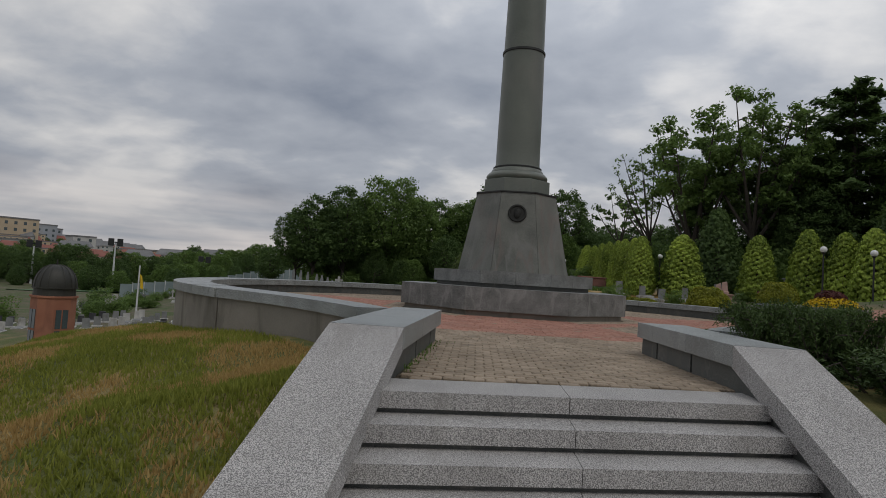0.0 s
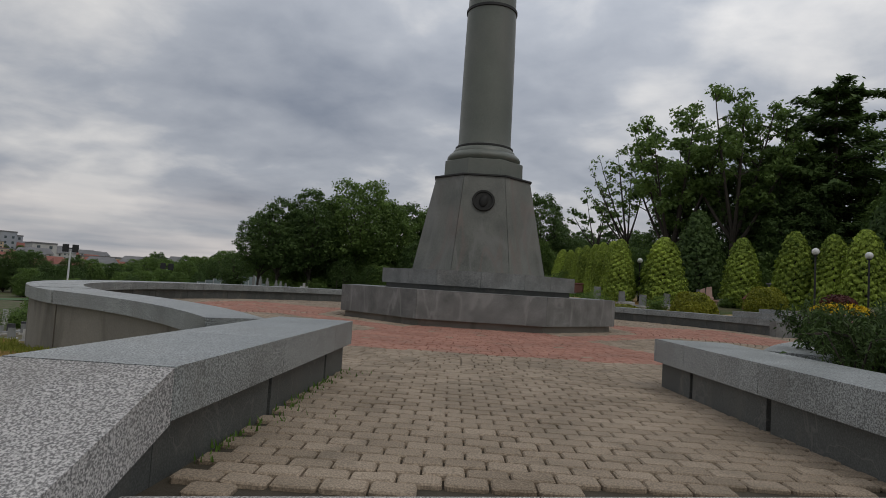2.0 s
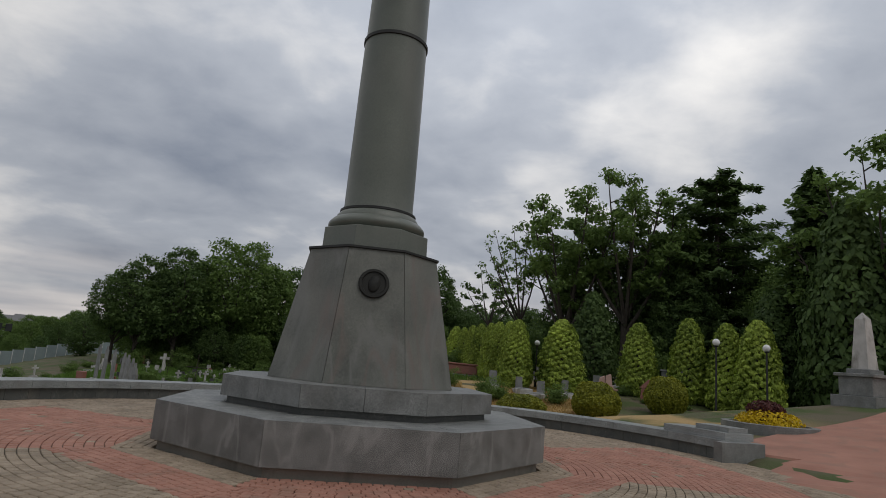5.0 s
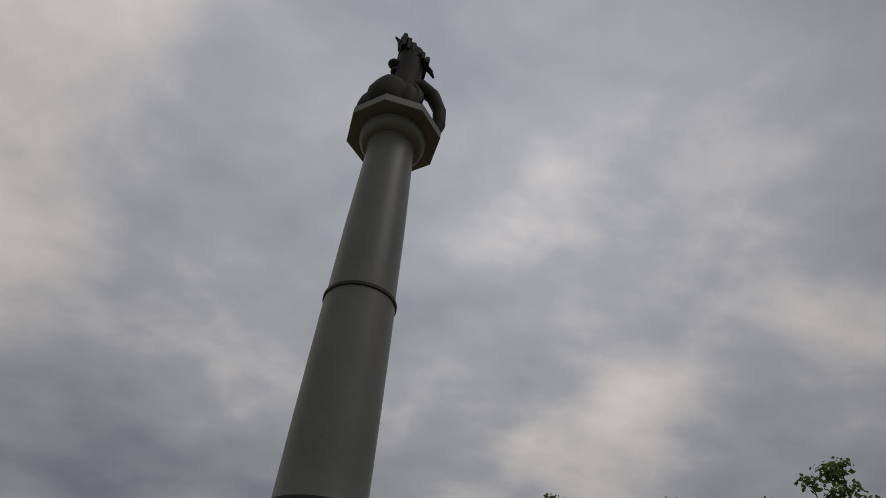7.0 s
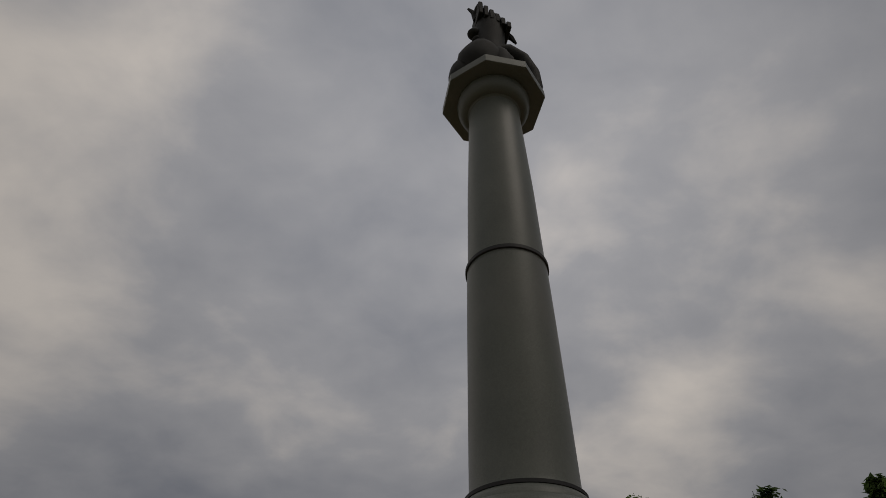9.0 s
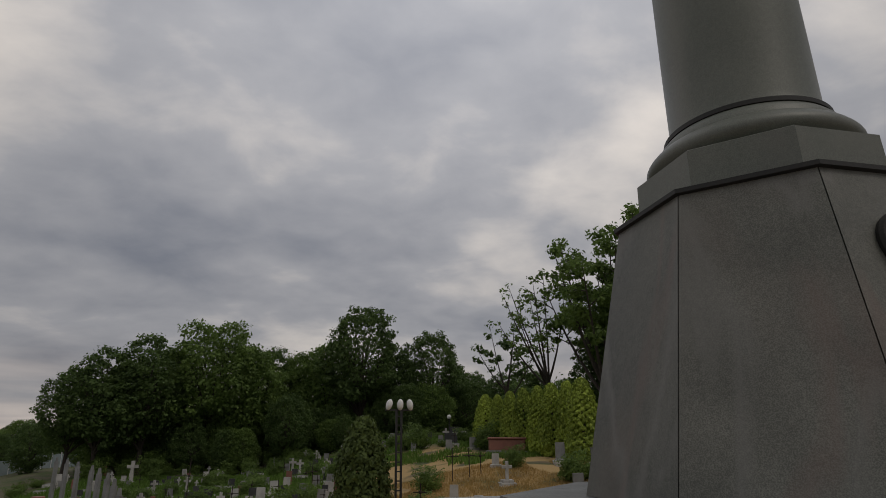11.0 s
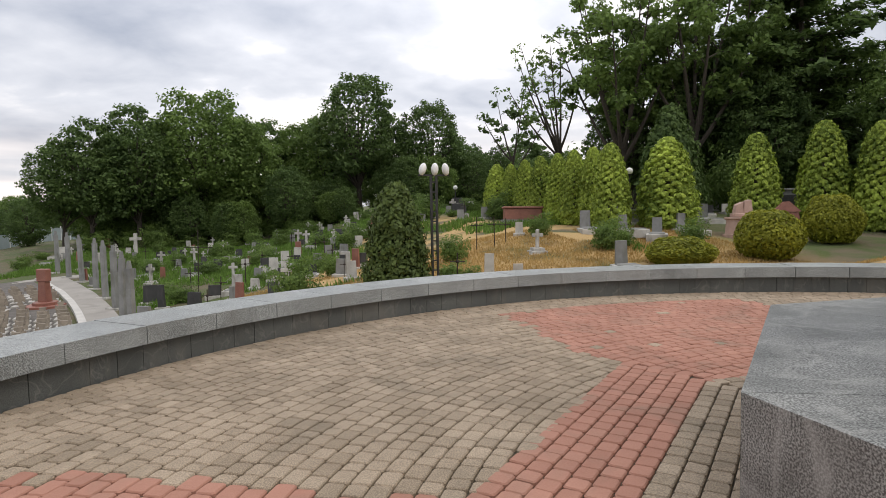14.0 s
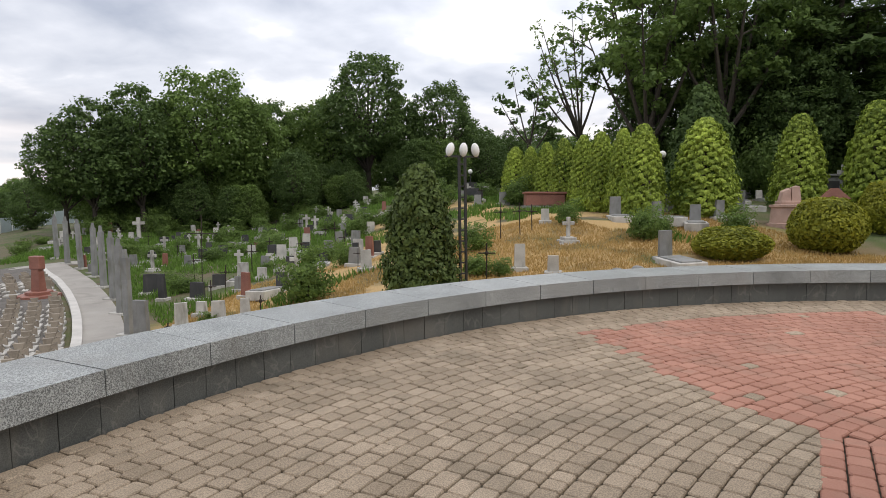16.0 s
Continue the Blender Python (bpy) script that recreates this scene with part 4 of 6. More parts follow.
ROOF_GREY = surface("roof_grey", (0.14, 0.14, 0.14), (0.24, 0.24, 0.24), 0.4, 8, 0.85, 0.1)
YELLOW = leaf_material("yellow_flowers", (0.45, 0.28, 0.01), (0.75, 0.55, 0.02), 0.15)
PURPLE = leaf_material("purple_shrub", (0.05, 0.015, 0.015), (0.14, 0.05, 0.04), 0.15)
FLAG = surface("yellow_cloth", (0.65, 0.42, 0.02), (0.8, 0.55, 0.04), 2.0, 30, 0.9, 0.0)
WHITE = surface("white_painted_metal", (0.6, 0.6, 0.6), (0.75, 0.75, 0.74), 2.0, 30, 0.6, 0.0)
PITCH = surface("sports_turf", (0.06, 0.12, 0.05), (0.11, 0.19, 0.08), 0.3, 20, 0.95, 0.0)
FENCE = surface("fence_panel", (0.20, 0.25, 0.26), (0.32, 0.38, 0.39), 0.5, 10, 0.8, 0.0)


def lump(bm, c, r, seed=0.0, rough=0.12):
    m = Matrix.Translation(c) @ Matrix.Diagonal((*r, 1))
    vs = bmesh.ops.create_uvsphere(bm, u_segments=18, v_segments=12, radius=1.0, matrix=m)["verts"]
    for v in vs:
        d = v.co - Vector(c)
        v.co = Vector(c) + d * (1 + rough * noise.noise(v.co * 2.5 + Vector((seed, 0, 0))))


bm = bmesh.new()
lump(bm, (-0.30, -0.25, 12.95), (0.50, 0.48, 0.72), 1)
lump(bm, (0.10, -0.3, 12.9), (0.30, 0.36, 0.62), 2)
lump(bm, (-0.68, -0.12, 12.6), (0.26, 0.3, 0.46), 3)
lump(bm, (-0.1, 0.05, 12.4), (0.6, 0.6, 0.36), 4)
tube(bm, [(-0.02, 0, 12.7), (0.0, 0, 13.5), (0.04, 0.0, 14.3), (0.08, 0.0, 15.0), (0.06, 0.0, 15.35)], [0.40, 0.33, 0.32, 0.36, 0.34], 14)
lump(bm, (-0.32, -0.02, 14.75), (0.17, 0.15, 0.13), 5)
lump(bm, (-0.28, -0.02, 14.45), (0.11, 0.13, 0.10), 8)
for k in range(6):
    x = -0.24 + 0.13 * k
    box(bm, x - 0.04, -0.36, 15.2 - 0.09 * k, x + 0.07, 0.3, 15.75 - 0.15 * k, 0.02)
    lump(bm, (x + 0.03, -0.05, 15.78 - 0.15 * k), (0.09, 0.2, 0.09), k, 0.5)
tube(bm, [(-0.22, 0, 15.5), (-0.32, 0, 15.85), (-0.44, 0, 16.0)], [0.11, 0.06, 0.03], 6)
tube(bm, [(0.42, 0, 15.1), (0.58, 0, 14.95), (0.68, 0, 14.72)], [0.1, 0.07, 0.03], 6)
tube(bm, [(0.12, -0.05, 13.95), (0.42, -0.1, 14.0), (0.72, -0.12, 13.75), (0.92, -0.1, 13.3), (0.95, -0.08, 12.8), (0.84, -0.05, 12.4), (0.66, -0.02, 12.2)], [0.2, 0.2, 0.18, 0.16, 0.15, 0.13, 0.1], 10)
tube(bm, [(0.2, -0.1, 13.9), (0.36, -0.16, 13.5), (0.36, -0.18, 13.2)], [0.16, 0.16, 0.12], 8)
statue = finish("statue", bm, BRONZE, None, smooth=True)
tagged(statue, "dark bronze coiled winged beast statue on top of the column", "statue")

# ---- graves ----


def slab_stone(h, w, mat, name="headstone", base=True):
    g = empty(name)
    bm = bmesh.new()
    d = 0.16
    hexa(bm, [(-w / 2, -d / 2, 0.1), (w / 2, -d / 2, 0.1), (w / 2, d / 2, 0.1), (-w / 2, d / 2, 0.1)], [(-w * 0.46, -d * 0.4, h), (w * 0.46, -d * 0.4, h), (w * 0.46, d * 0.4, h), (-w * 0.46, d * 0.4, h)])
    part("stone", bevelled(bm, 0.015), mat, g)
    if base:
        bm = bmesh.new()
        box(bm, -w * 0.75, -0.24, -0.25, w * 0.75, 0.24, 0.11, 0.012)
        part("base", bm, STONE_PALE, g)
    return g


def bed_grave(h, w, mat):
    g = slab_stone(h, w, mat, "grave")
    bm = bmesh.new()
    box(bm, -0.45, -1.75, -0.25, 0.45, -0.25, 0.14, 0.02)
    part("kerb", bm, STONE_PALE, g)
    bm = bmesh.new()
    box(bm, -0.33, -1.65, 0.1, 0.33, -0.33, 0.19, 0.02)
    part("slab", bm, STONE_GREY, g)
    return g


def stone_cross(h, mat, steps=True):
    g = empty("stone_cross")
    bm = bmesh.new()
    w = h * 0.14
    box(bm, -w / 2, -w * 0.4, 0.2, w / 2, w * 0.4, h, 0.012)
    box(bm, -h * 0.24, -w * 0.38, h * 0.68, h * 0.24, w * 0.38, h * 0.82, 0.012)
    part("cross", bm, mat, g)
    if steps:
        for i in range(3):
            s = 0.42 - 0.09 * i
            bm = bmesh.new()
            box(bm, -s, -s, -0.2 + 0.11 * i if i else -0.25, s, s, -0.08 + 0.11 * i + 0.06, 0.012)
            part("step", bm, STONE_PALE, g)
    return g


def iron_cross(h):
    g = empty("iron_cross")
    bm = bmesh.new()
    tube(bm, [(0, 0, -0.2), (0, 0, h)], [0.022, 0.022], 6)
    part("upright", bm, IRON, g)
    bm = bmesh.new()
    tube(bm, [(-h * 0.22, 0, h * 0.74), (h * 0.22, 0, h * 0.74)], [0.02, 0.02], 6)
    part("crossbar", bm, IRON, g)
    bm = bmesh.new()
    lump(bm, (0, 0, h * 0.74), (0.06, 0.04, 0.06), 0, 0)
    part("boss", bm, IRON, g)
    return g


def pillar():
    g = empty("memorial_pillar")
    bm = bmesh.new()
    hexa(bm, [(-0.19, -0.19, 0.08), (0.19, -0.19, 0.08), (0.19, 0.19, 0.08), (-0.19, 0.19, 0.08)], [(-0.19, -0.15, 1.55), (0.19, -0.15, 1.55), (0.19, 0.15, 1.55), (-0.19, 0.15, 1.55)])
    part("shaft", bevelled(bm, 0.015), STONE_GREY, g)
    bm = bmesh.new()
    hexa(bm, [(-0.175, -0.15, 1.552), (0.175, -0.15, 1.552), (0.175, 0.15, 1.552), (-0.175, 0.15, 1.552)], [(-0.2, -0.14, 2.15), (0.2, -0.14, 2.15), (0.2, 0.14, 2.15), (-0.2, 0.14, 2.15)])
    part("head", bevelled(bm, 0.015), STONE_GREY, g)
    bm = bmesh.new()
    hexa(bm, [(-0.13, -0.1, 2.152), (0.13, -0.1, 2.152), (0.13, 0.1, 2.152), (-0.13, 0.1, 2.152)], [(-0.08, -0.07, 2.38), (0.08, -0.07, 2.38), (0.08, 0.07, 2.38), (-0.08, 0.07, 2.38)])
    part("tip", bevelled(bm, 0.012), STONE_GREY, g)
    bm = bmesh.new()
    box(bm, -0.75, -0.28, -0.3, 0.3, 0.28, 0.079, 0.015)
    part("plinth", bm, STONE_PALE, g)
    for ob in g.children:
        ob.matrix_basis = Matrix.Diagonal((0.48, 0.48, 1, 1))
    return g


def put(ob, x, y, rz=0.0, sc=1.0, label="", category="", group="", dz=0.0):
    ob.matrix_basis = pose(x, y, gz(x, y) + dz, random.uniform(-2, 2), random.uniform(-2, 2), rz) @ Matrix.Diagonal((sc, sc, sc, 1))
    return tagged(ob, label, category, group)


pil = None
for x, y in [(-20.0, 44.3), (-18.1, 40.4), (-16.7, 38.2), (-15.1, 35.1), (-13.7, 31.6), (-12.4, 28.3), (-11.3, 25.1), (-10.2, 21.8)]:
    if pil is None:
        pil = put(pillar(), x, y, -28, 1.2, "grey concrete memorial pillar with stepped head beside the path", "pillar", "pillar row")
    else:
        c = copy_thing(pil, Matrix.Identity(4))
        put(c, x, y, -28 + random.uniform(-3, 3), random.uniform(1.16, 1.21))

STUB = "short grey stone block at the end of the pillar row"
put(slab_stone(1.35, 0.45, STONE_GREY), -9.3, 19.6, -28, 1.0, STUB, "pillar")
for x, y, h, w in [(-8.6, 21.5, 0.82, 0.4), (-7.4, 20.9, 0.71, 0.42), (-6.6, 20.8, 0.62, 0.3), (-6.5, 28.3, 0.51, 0.4), (-5.8, 33.2, 0.85, 0.5), (-2.4, 24.4, 0.79, 0.42), (-5.4, 25.8, 0.7, 0.45), (-4.5, 37.2, 0.8, 0.45), (-0.6, 43.5, 0.59, 0.45), (-0.8, 36.6, 0.76, 0.45), (1.8, 18.9, 0.84, 0.34), (2.4, 17.7, 0.57, 0.34), (9.4, 46.5, 0.9, 0.6), (10.0, 52.0, 0.8, 0.5), (5.6, 25.8, 0.62, 0.36), (-8.2, 22.9, 0.5, 0.36)]:
    put(slab_stone(h, w, STONE_PALE), x, y, random.uniform(-25, 10), 1.0, "weathered pale stone headstone on a small base in dry straw", "headstone", "headstones")
for x, y, h, w in [(6.4, 18.1, 0.95, 0.42), (9.2, 26.2, 0.97, 0.5), (10.5, 24.9, 0.82, 0.42), (11.4, 23.5, 0.83, 0.45), (13.1, 24.2, 0.86, 0.42), (19.4, 27.4, 0.9, 0.6), (16.4, 27.0, 0.9, 0.6)]:
    put(bed_grave(h, w, STONE_GREY), x, y, random.uniform(-35, 0), 1.0, "grey stone headstone with a kerbed grave bed", "grave", "graves")
for x, y, h, w in [(-11.1, 29.1, 0.9, 0.7), (-10.4, 27.7, 1.1, 0.3), (-8.9, 26.6, 0.73, 0.6), (-8.3, 28.6, 0.6, 0.6), (-9.7, 41.9, 0.69, 0.69), (-2.5, 27.6, 0.79, 0.3), (-1.5, 27.9, 0.63, 0.34), (-1.1, 47.0, 0.72, 0.76), (7.8, 44.5, 0.8, 1.0), (10.4, 32.4, 1.2, 0.6), (10.5, 42.7, 1.9, 0.4), (10.5, 54.3, 1.4, 1.04)]:
    put(slab_stone(h, w, STONE_DARK), x, y, random.uniform(-30, 20), 1.0, "polished black granite headstone on a pale base", "headstone", "dark headstones")
for x, y, h in [(-6.1, 20.2, 0.66), (-7.1, 30.8, 1.41), (-6.6, 37.8, 0.99), (-9.3, 30.6, 3.3), (-8.1, 24.5, 0.96), (-3.0, 34.2, 1.35), (-2.8, 30.1, 1.22), (-3.3, 39.1, 0.84), (-4.8, 42.5, 1.43), (0.3, 17.6, 1.1), (3.1, 24.5, 1.48), (3.9, 24.4, 1.33), (4.5, 24.6, 1.11), (-8.7, 20.0, 0.5), (-7.9, 27.2, 1.1), (-10.0, 33.0, 1.3)]:
    put(iron_cross(h), x, y, random.uniform(-20, 20), 1.0, "thin black wrought-iron grave cross", "grave cross", "iron crosses")
for x, y, h in [(4.9, 22.0, 0.95), (-4.3, 48.7, 1.2), (-3.7, 46.5, 1.15), (-17.9, 56.1, 1.9), (26.1, 30.2, 1.95), (11.0, 36.2, 1.4)]:
    put(stone_cross(h, STONE_PALE), x, y, random.uniform(-30, 10), 1.0, "pale stone cross on stepped base", "grave cross", "stone crosses")


def boulder(r, seed):
    bm = bmesh.new()
    lump(bm, (0, 0, r * 0.2), (r, r * 0.7, r * 0.5), seed * 3.7, 0.9)
    return finish("boulder", bm, STONE_GREY)


for i, (x, y, r) in enumerate([(4.1, 17.1, 0.2), (4.8, 17.1, 0.24), (2.9, 18.8, 0.16)]):
    put(boulder(r, i), x, y, 50 * i, 1.0, "rough weathered stone lying in the dry grass", "stone", "loose stones")

# the many graves farther off: a few kinds, copied
kinds = [tagged(slab_stone(0.8, 0.5, STONE_GREY), "grey headstone among weeds", "headstone", "far graves"),
         tagged(bed_grave(0.75, 0.55, STONE_DARK), "black headstone with a pale kerbed grave bed", "grave", "far graves"),
         tagged(stone_cross(1.2, STONE_PALE), "pale stone cross on steps among the graves", "grave cross", "far graves"),
         tagged(iron_cross(1.2), "dark iron cross among the graves", "grave cross", "far graves"),
         tagged(bed_grave(0.9, 0.6, STONE_PALE), "pale headstone with a grave bed", "grave", "far graves"),
         tagged(slab_stone(1.1, 0.42, STONE_RED), "narrow red granite headstone", "headstone", "far graves")]
far_rnd = random.Random(12)
spots = []
first = set()
tries = 0
while len(spots) < 165 and tries < 6000:
    tries += 1
    y = far_rnd.uniform(24, 64)
    x = far_rnd.uniform(-24, 8) if y > 36 else far_rnd.uniform(-8.0, -1.5)
    if x < -8 - 0.45 * (y - 17) + 1.0 and y < 46 or any((x - a) ** 2 + (y - b) ** 2 < 1.5 for a, b in spots):
        continue
    spots.append((x, y))
for i in range(70):
    x, y = far_rnd.uniform(13, 30), far_rnd.uniform(24, 40)
    if all((x - a) ** 2 + (y - b) ** 2 > 1.6 for a, b in spots) and (x - 13.6) ** 2 + (y - 25.7) ** 2 > 4:
        spots.append((x, y))
for x, y in spots:
    i = far_rnd.choice((0, 0, 0, 1, 1, 1, 2, 2, 3, 3, 4, 4, 4, 0, 1, 5))
    if i in first:
        ob = copy_thing(kinds[i], Matrix.Identity(4))
    else:
        ob, _ = kinds[i], first.add(i)
    put(ob, x, y, far_rnd.uniform(-40, 10), far_rnd.uniform(0.55, 1.0))

# ---- single graves and monuments on the slope ----
tomb = empty("sarcophagus_tomb")
bm = bmesh.new()
box(bm, -1.1, -0.55, 0.1, 1.1, 0.55, 0.75, 0.04)
part("chest", bm, STONE_RED, tomb)
bm = bmesh.new()
box(bm, -1.25, -0.68, -0.3, 1.25, 0.68, 0.1, 0.02)
part("base", bm, STONE_GREY, tomb)
bm = bmesh.new()
box(bm, -1.18, -0.62, 0.752, 1.18, 0.62, 0.87, 0.03)
part("lid", bm, STONE_RED, tomb)
put(tomb, 8.6, 33.0, -15, 1.0, "dark red stone sarcophagus tomb on a grey base", "tomb")

drum = empty("broken_torso_monument")
bm = bmesh.new()
lathe(bm, [(0.78, -0.3), (0.78, 0.12), (0.66, 0.14), (0.62, 0.72), (0.70, 0.76), (0.70, 0.84), (0.5, 0.86)], 28)
part("drum", bm, STONE_PINK, drum)
bm = bmesh.new()
box(bm, -0.42, -0.3, 0.855, 0.42, 0.3, 1.0, 0.03)
part("step", bm, STONE_PINK, drum)
bm = bmesh.new()
hexa(bm, [(-0.36, -0.22, 0.99), (-0.02, -0.22, 0.99), (-0.02, 0.22, 0.99), (-0.36, 0.22, 0.99)], [(-0.3, -0.18, 1.34), (-0.05, -0.2, 1.46), (-0.03, 0.17, 1.5), (-0.27, 0.2, 1.38)])
hexa(bm, [(0.0, -0.2, 0.99), (0.36, -0.2, 0.99), (0.36, 0.22, 0.99), (0.0, 0.22, 0.99)], [(0.02, -0.17, 1.52), (0.3, -0.15, 1.56), (0.28, 0.18, 1.6), (0.03, 0.2, 1.5)])
bevelled(bm, 0.03)
part("broken_block", bm, STONE_PINK, drum)
put(drum, 14.6, 21.9, -20, 1.05, "pink sandstone monument with a broken block on a round drum", "monument")

for x, y, h in [(18.0, 23.0, 1.3)]:
    g = empty("red_tomb")
    bm = bmesh.new()
    hexa(bm, [(-0.6, -0.2, 0.05), (0.6, -0.2, 0.05), (0.6, 0.2, 0.05), (-0.6, 0.2, 0.05)], [(-0.5, -0.16, h * 0.62), (0.5, -0.16, h * 0.62), (0.5, 0.16, h * 0.62), (-0.5, 0.16, h * 0.62)])
    part("body", bevelled(bm, 0.02), STONE_RED, g)
    bm = bmesh.new()
    hexa(bm, [(-0.62, -0.2, h * 0.622), (0.62, -0.2, h * 0.622), (0.62, 0.2, h * 0.622), (-0.62, 0.2, h * 0.622)], [(-0.12, -0.14, h), (0.12, -0.14, h), (0.12, 0.14, h), (-0.12, 0.14, h)])
    part("gable", bevelled(bm, 0.02), STONE_RED, g)
    put(g, x, y, -30, 1.0, "dark red gabled tombstone behind the shrubs", "tombstone")

rm = empty("red_memorial_stele")
for i, (s, h0) in enumerate(((0.95, 0.0), (0.6, 0.16))):
    bm = bmesh.new()
    lathe(bm, [(s, h0 - 0.25 if i == 0 else h0), (s, h0 + 0.14), (s - 0.03, h0 + 0.16)], 8)
    part("step", bm, STONE_RED, rm)
bm = bmesh.new()
hexa(bm, [(-0.26, -0.2, 0.32), (0.26, -0.2, 0.32), (0.26, 0.2, 0.32), (-0.26, 0.2, 0.32)], [(-0.2, -0.16, 1.4), (0.2, -0.16, 1.4), (0.2, 0.16, 1.4), (-0.2, 0.16, 1.4)])
part("shaft", bevelled(bm, 0.02), STONE_RED, rm)
bm = bmesh.new()
box(bm, -0.3, -0.19, 1.402, 0.3, 0.19, 2.05, 0.03)
part("head", bm, STONE_RED, rm)
put(rm, -15.6, 29.6, -25, 0.85, "red granite stele on two round steps", "memorial")

# ---- soldiers' plot with its rows of squat crosses ----


def squat_cross():
    g = empty("squat_cross")
    bm = bmesh.new()
    box(bm, -0.3, -0.55, -0.2, 0.3, 0.3, 0.06, 0.015)
    part("slab", bm, STONE_PALE, g)
    bm = bmesh.new()
    pts = [(-0.15, 0.05), (0.15, 0.05), (0.07, 0.28), (0.24, 0.2), (0.24, 0.46), (0.08, 0.38), (0.15, 0.6), (-0.15, 0.6), (-0.08, 0.38), (-0.24, 0.46), (-0.24, 0.2), (-0.07, 0.28)]
    lo = [bm.verts.new((x, 0.1, z)) for x, z in pts]
    hi = [bm.verts.new((x, 0.22, z)) for x, z in pts]
    bm.faces.new(lo)
    bm.faces.new(hi[::-1])
    for i in range(len(pts)):
        j = (i + 1) % len(pts)
        bm.faces.new((lo[i], hi[i], hi[j], lo[j]))
    part("cross", bm, STONE_WARM, g)
    return g


def strip(name, line, half_l, half_r, lift, mat, label, category, skirt=0.12):
    """A paved band laid over the ground along a plan line."""
    bm = bmesh.new()
    rows_ = []
    n = len(line)
    for i, (x, y) in enumerate(line):
        d = (Vector(line[min(i + 1, n - 1)]) - Vector(line[max(i - 1, 0)])).normalized()
        nx, ny = -d.y, d.x
        row = []
        for k in range(5):
            u = half_l + (-half_r - half_l) * k / 4
            px, py = x + nx * u, y + ny * u
            row.append((px, py, gz(px, py) + lift))
        low0, low1 = (row[0][0], row[0][1], row[0][2] - skirt - lift), (row[-1][0], row[-1][1], row[-1][2] - skirt - lift)
        rows_.append([bm.verts.new(p) for p in (low0, *row, low1)])
    for a, b in zip(rows_, rows_[1:]):
        for k in range(6):
            bm.faces.new((a[k], a[k + 1], b[k + 1], b[k]))
    return tagged(finish(name, bm, mat), label, category, kind="structure")


def along(x0, y0, x1, y1, n, bow=0.0):
    d = Vector((x1 - x0, y1 - y0))
    nrm = Vector((-d.y, d.x)).normalized()
    return [tuple(Vector((x0, y0)) + d * (i / n) + nrm * bow * math.sin(math.pi * i / n)) for i in range(n + 1)]


strip("path_asphalt", along(-8.3, 12.0, -19.1, 41.0, 40, -1.2), 0.75, 0.55, 0.05, ASPHALT, "pale asphalt path between the pillars and the soldiers' plot", "path")
strip("path_kerb", along(-9.1, 12.0, -19.95, 40.8, 40, -1.2), 0.14, 0.14, 0.16, KERB, "pale concrete kerb along the soldiers' plot", "kerb", 0.2)
strip("plot_gravel", along(-13.1, 11.0, -23.9, 39.5, 30, -1.2), 3.9, 3.7, 0.04, GRAVEL, "dark gravel bed of the soldiers' plot", "plot")
strip("path_far", along(-21.0, 40.0, 3.0, 45.0, 40, 1.0), 0.8, 0.8, 0.05, ASPHALT, "narrow pale path between far graves", "path")
sq = None
for i in range(26):
    for j in range(9):
        u, v = i * 0.95, 0.6 + j * 0.66
        f_ = u / 30.8
        x, y = -9.1 - 0.352 * u + 1.12 * math.sin(math.pi * f_) - 0.94 * v, 12.0 + 0.936 * u + 0.42 * math.sin(math.pi * f_) - 0.35 * v
        if (x - -15.3) ** 2 + (y - 28.8) ** 2 < 3.2 or math.hypot(x, y) < 10.5:
            continue
        if sq is None:
            sq = squat_cross()
            c = tagged(sq, "squat grey concrete grave cross on a pale slab", "grave cross", "soldiers' crosses")
        else:
            c = copy_thing(sq, Matrix.Identity(4))
        c.matrix_basis = pose(x, y, gz(x, y) + 0.05, 0, 0, 12 + random.uniform(-4, 4)) @ Matrix.Diagonal((0.86, 0.86, 0.86, 1))

# ---- lamps ----


def globe_lamp(h):
    g = empty("globe_lamp")
    bm = bmesh.new()
    lathe(bm, [(0.09, -0.3), (0.09, 0.5), (0.05, 0.55), (0.04, h - 0.36)], 10)
    part("post", bm, BLACK_IRON, g)
    bm = bmesh.new()
    lathe(bm, [(0.06, h - 0.37), (0.11, h - 0.33), (0.11, h - 0.29)], 12)
    part("collar", bm, BLACK_IRON, g)
    bm = bmesh.new()
    bmesh.ops.create_uvsphere(bm, u_segments=20, v_segments=14, radius=0.18, matrix=Matrix.Translation((0, 0, h - 0.14)))
    part("globe", bm, GLOBE, g, "white glass globe", True)
    return g


for x, y, top in ((17.6, 16.04, 3.8), (19.82, 15.38, 3.7), (12.3, 27.3, 3.5), (8.1, 46.2, 3.5), (17.0, 62.0, 4.6)):
    place(globe_lamp(top - gz(x, y)), x, y, 0, 1.0, "black lamp post with a white glass globe", "lamp post", "globe lamps")

mast = empty("lattice_lamp_mast")
MH = 2.62 - gz(-0.55, 17.0)
for s in (-1, 1):
    bm = bmesh.new()
    box(bm, s * 0.09 - 0.03, -0.03, -0.3, s * 0.09 + 0.03, 0.035, MH - 0.1)
    part("upright", bm, BLACK_IRON, mast)
for k in range(12):
    bm = bmesh.new()
    z = 0.1 + k * (MH - 0.4) / 11
    box(bm, -0.096, -0.02, z, 0.096, 0.02, z + 0.04)
    part("rung", bm, BLACK_IRON, mast)
bm = bmesh.new()
box(bm, -0.5, -0.03, MH - 0.1, 0.5, 0.03, MH - 0.05)
part("crossarm", bm, BLACK_IRON, mast)
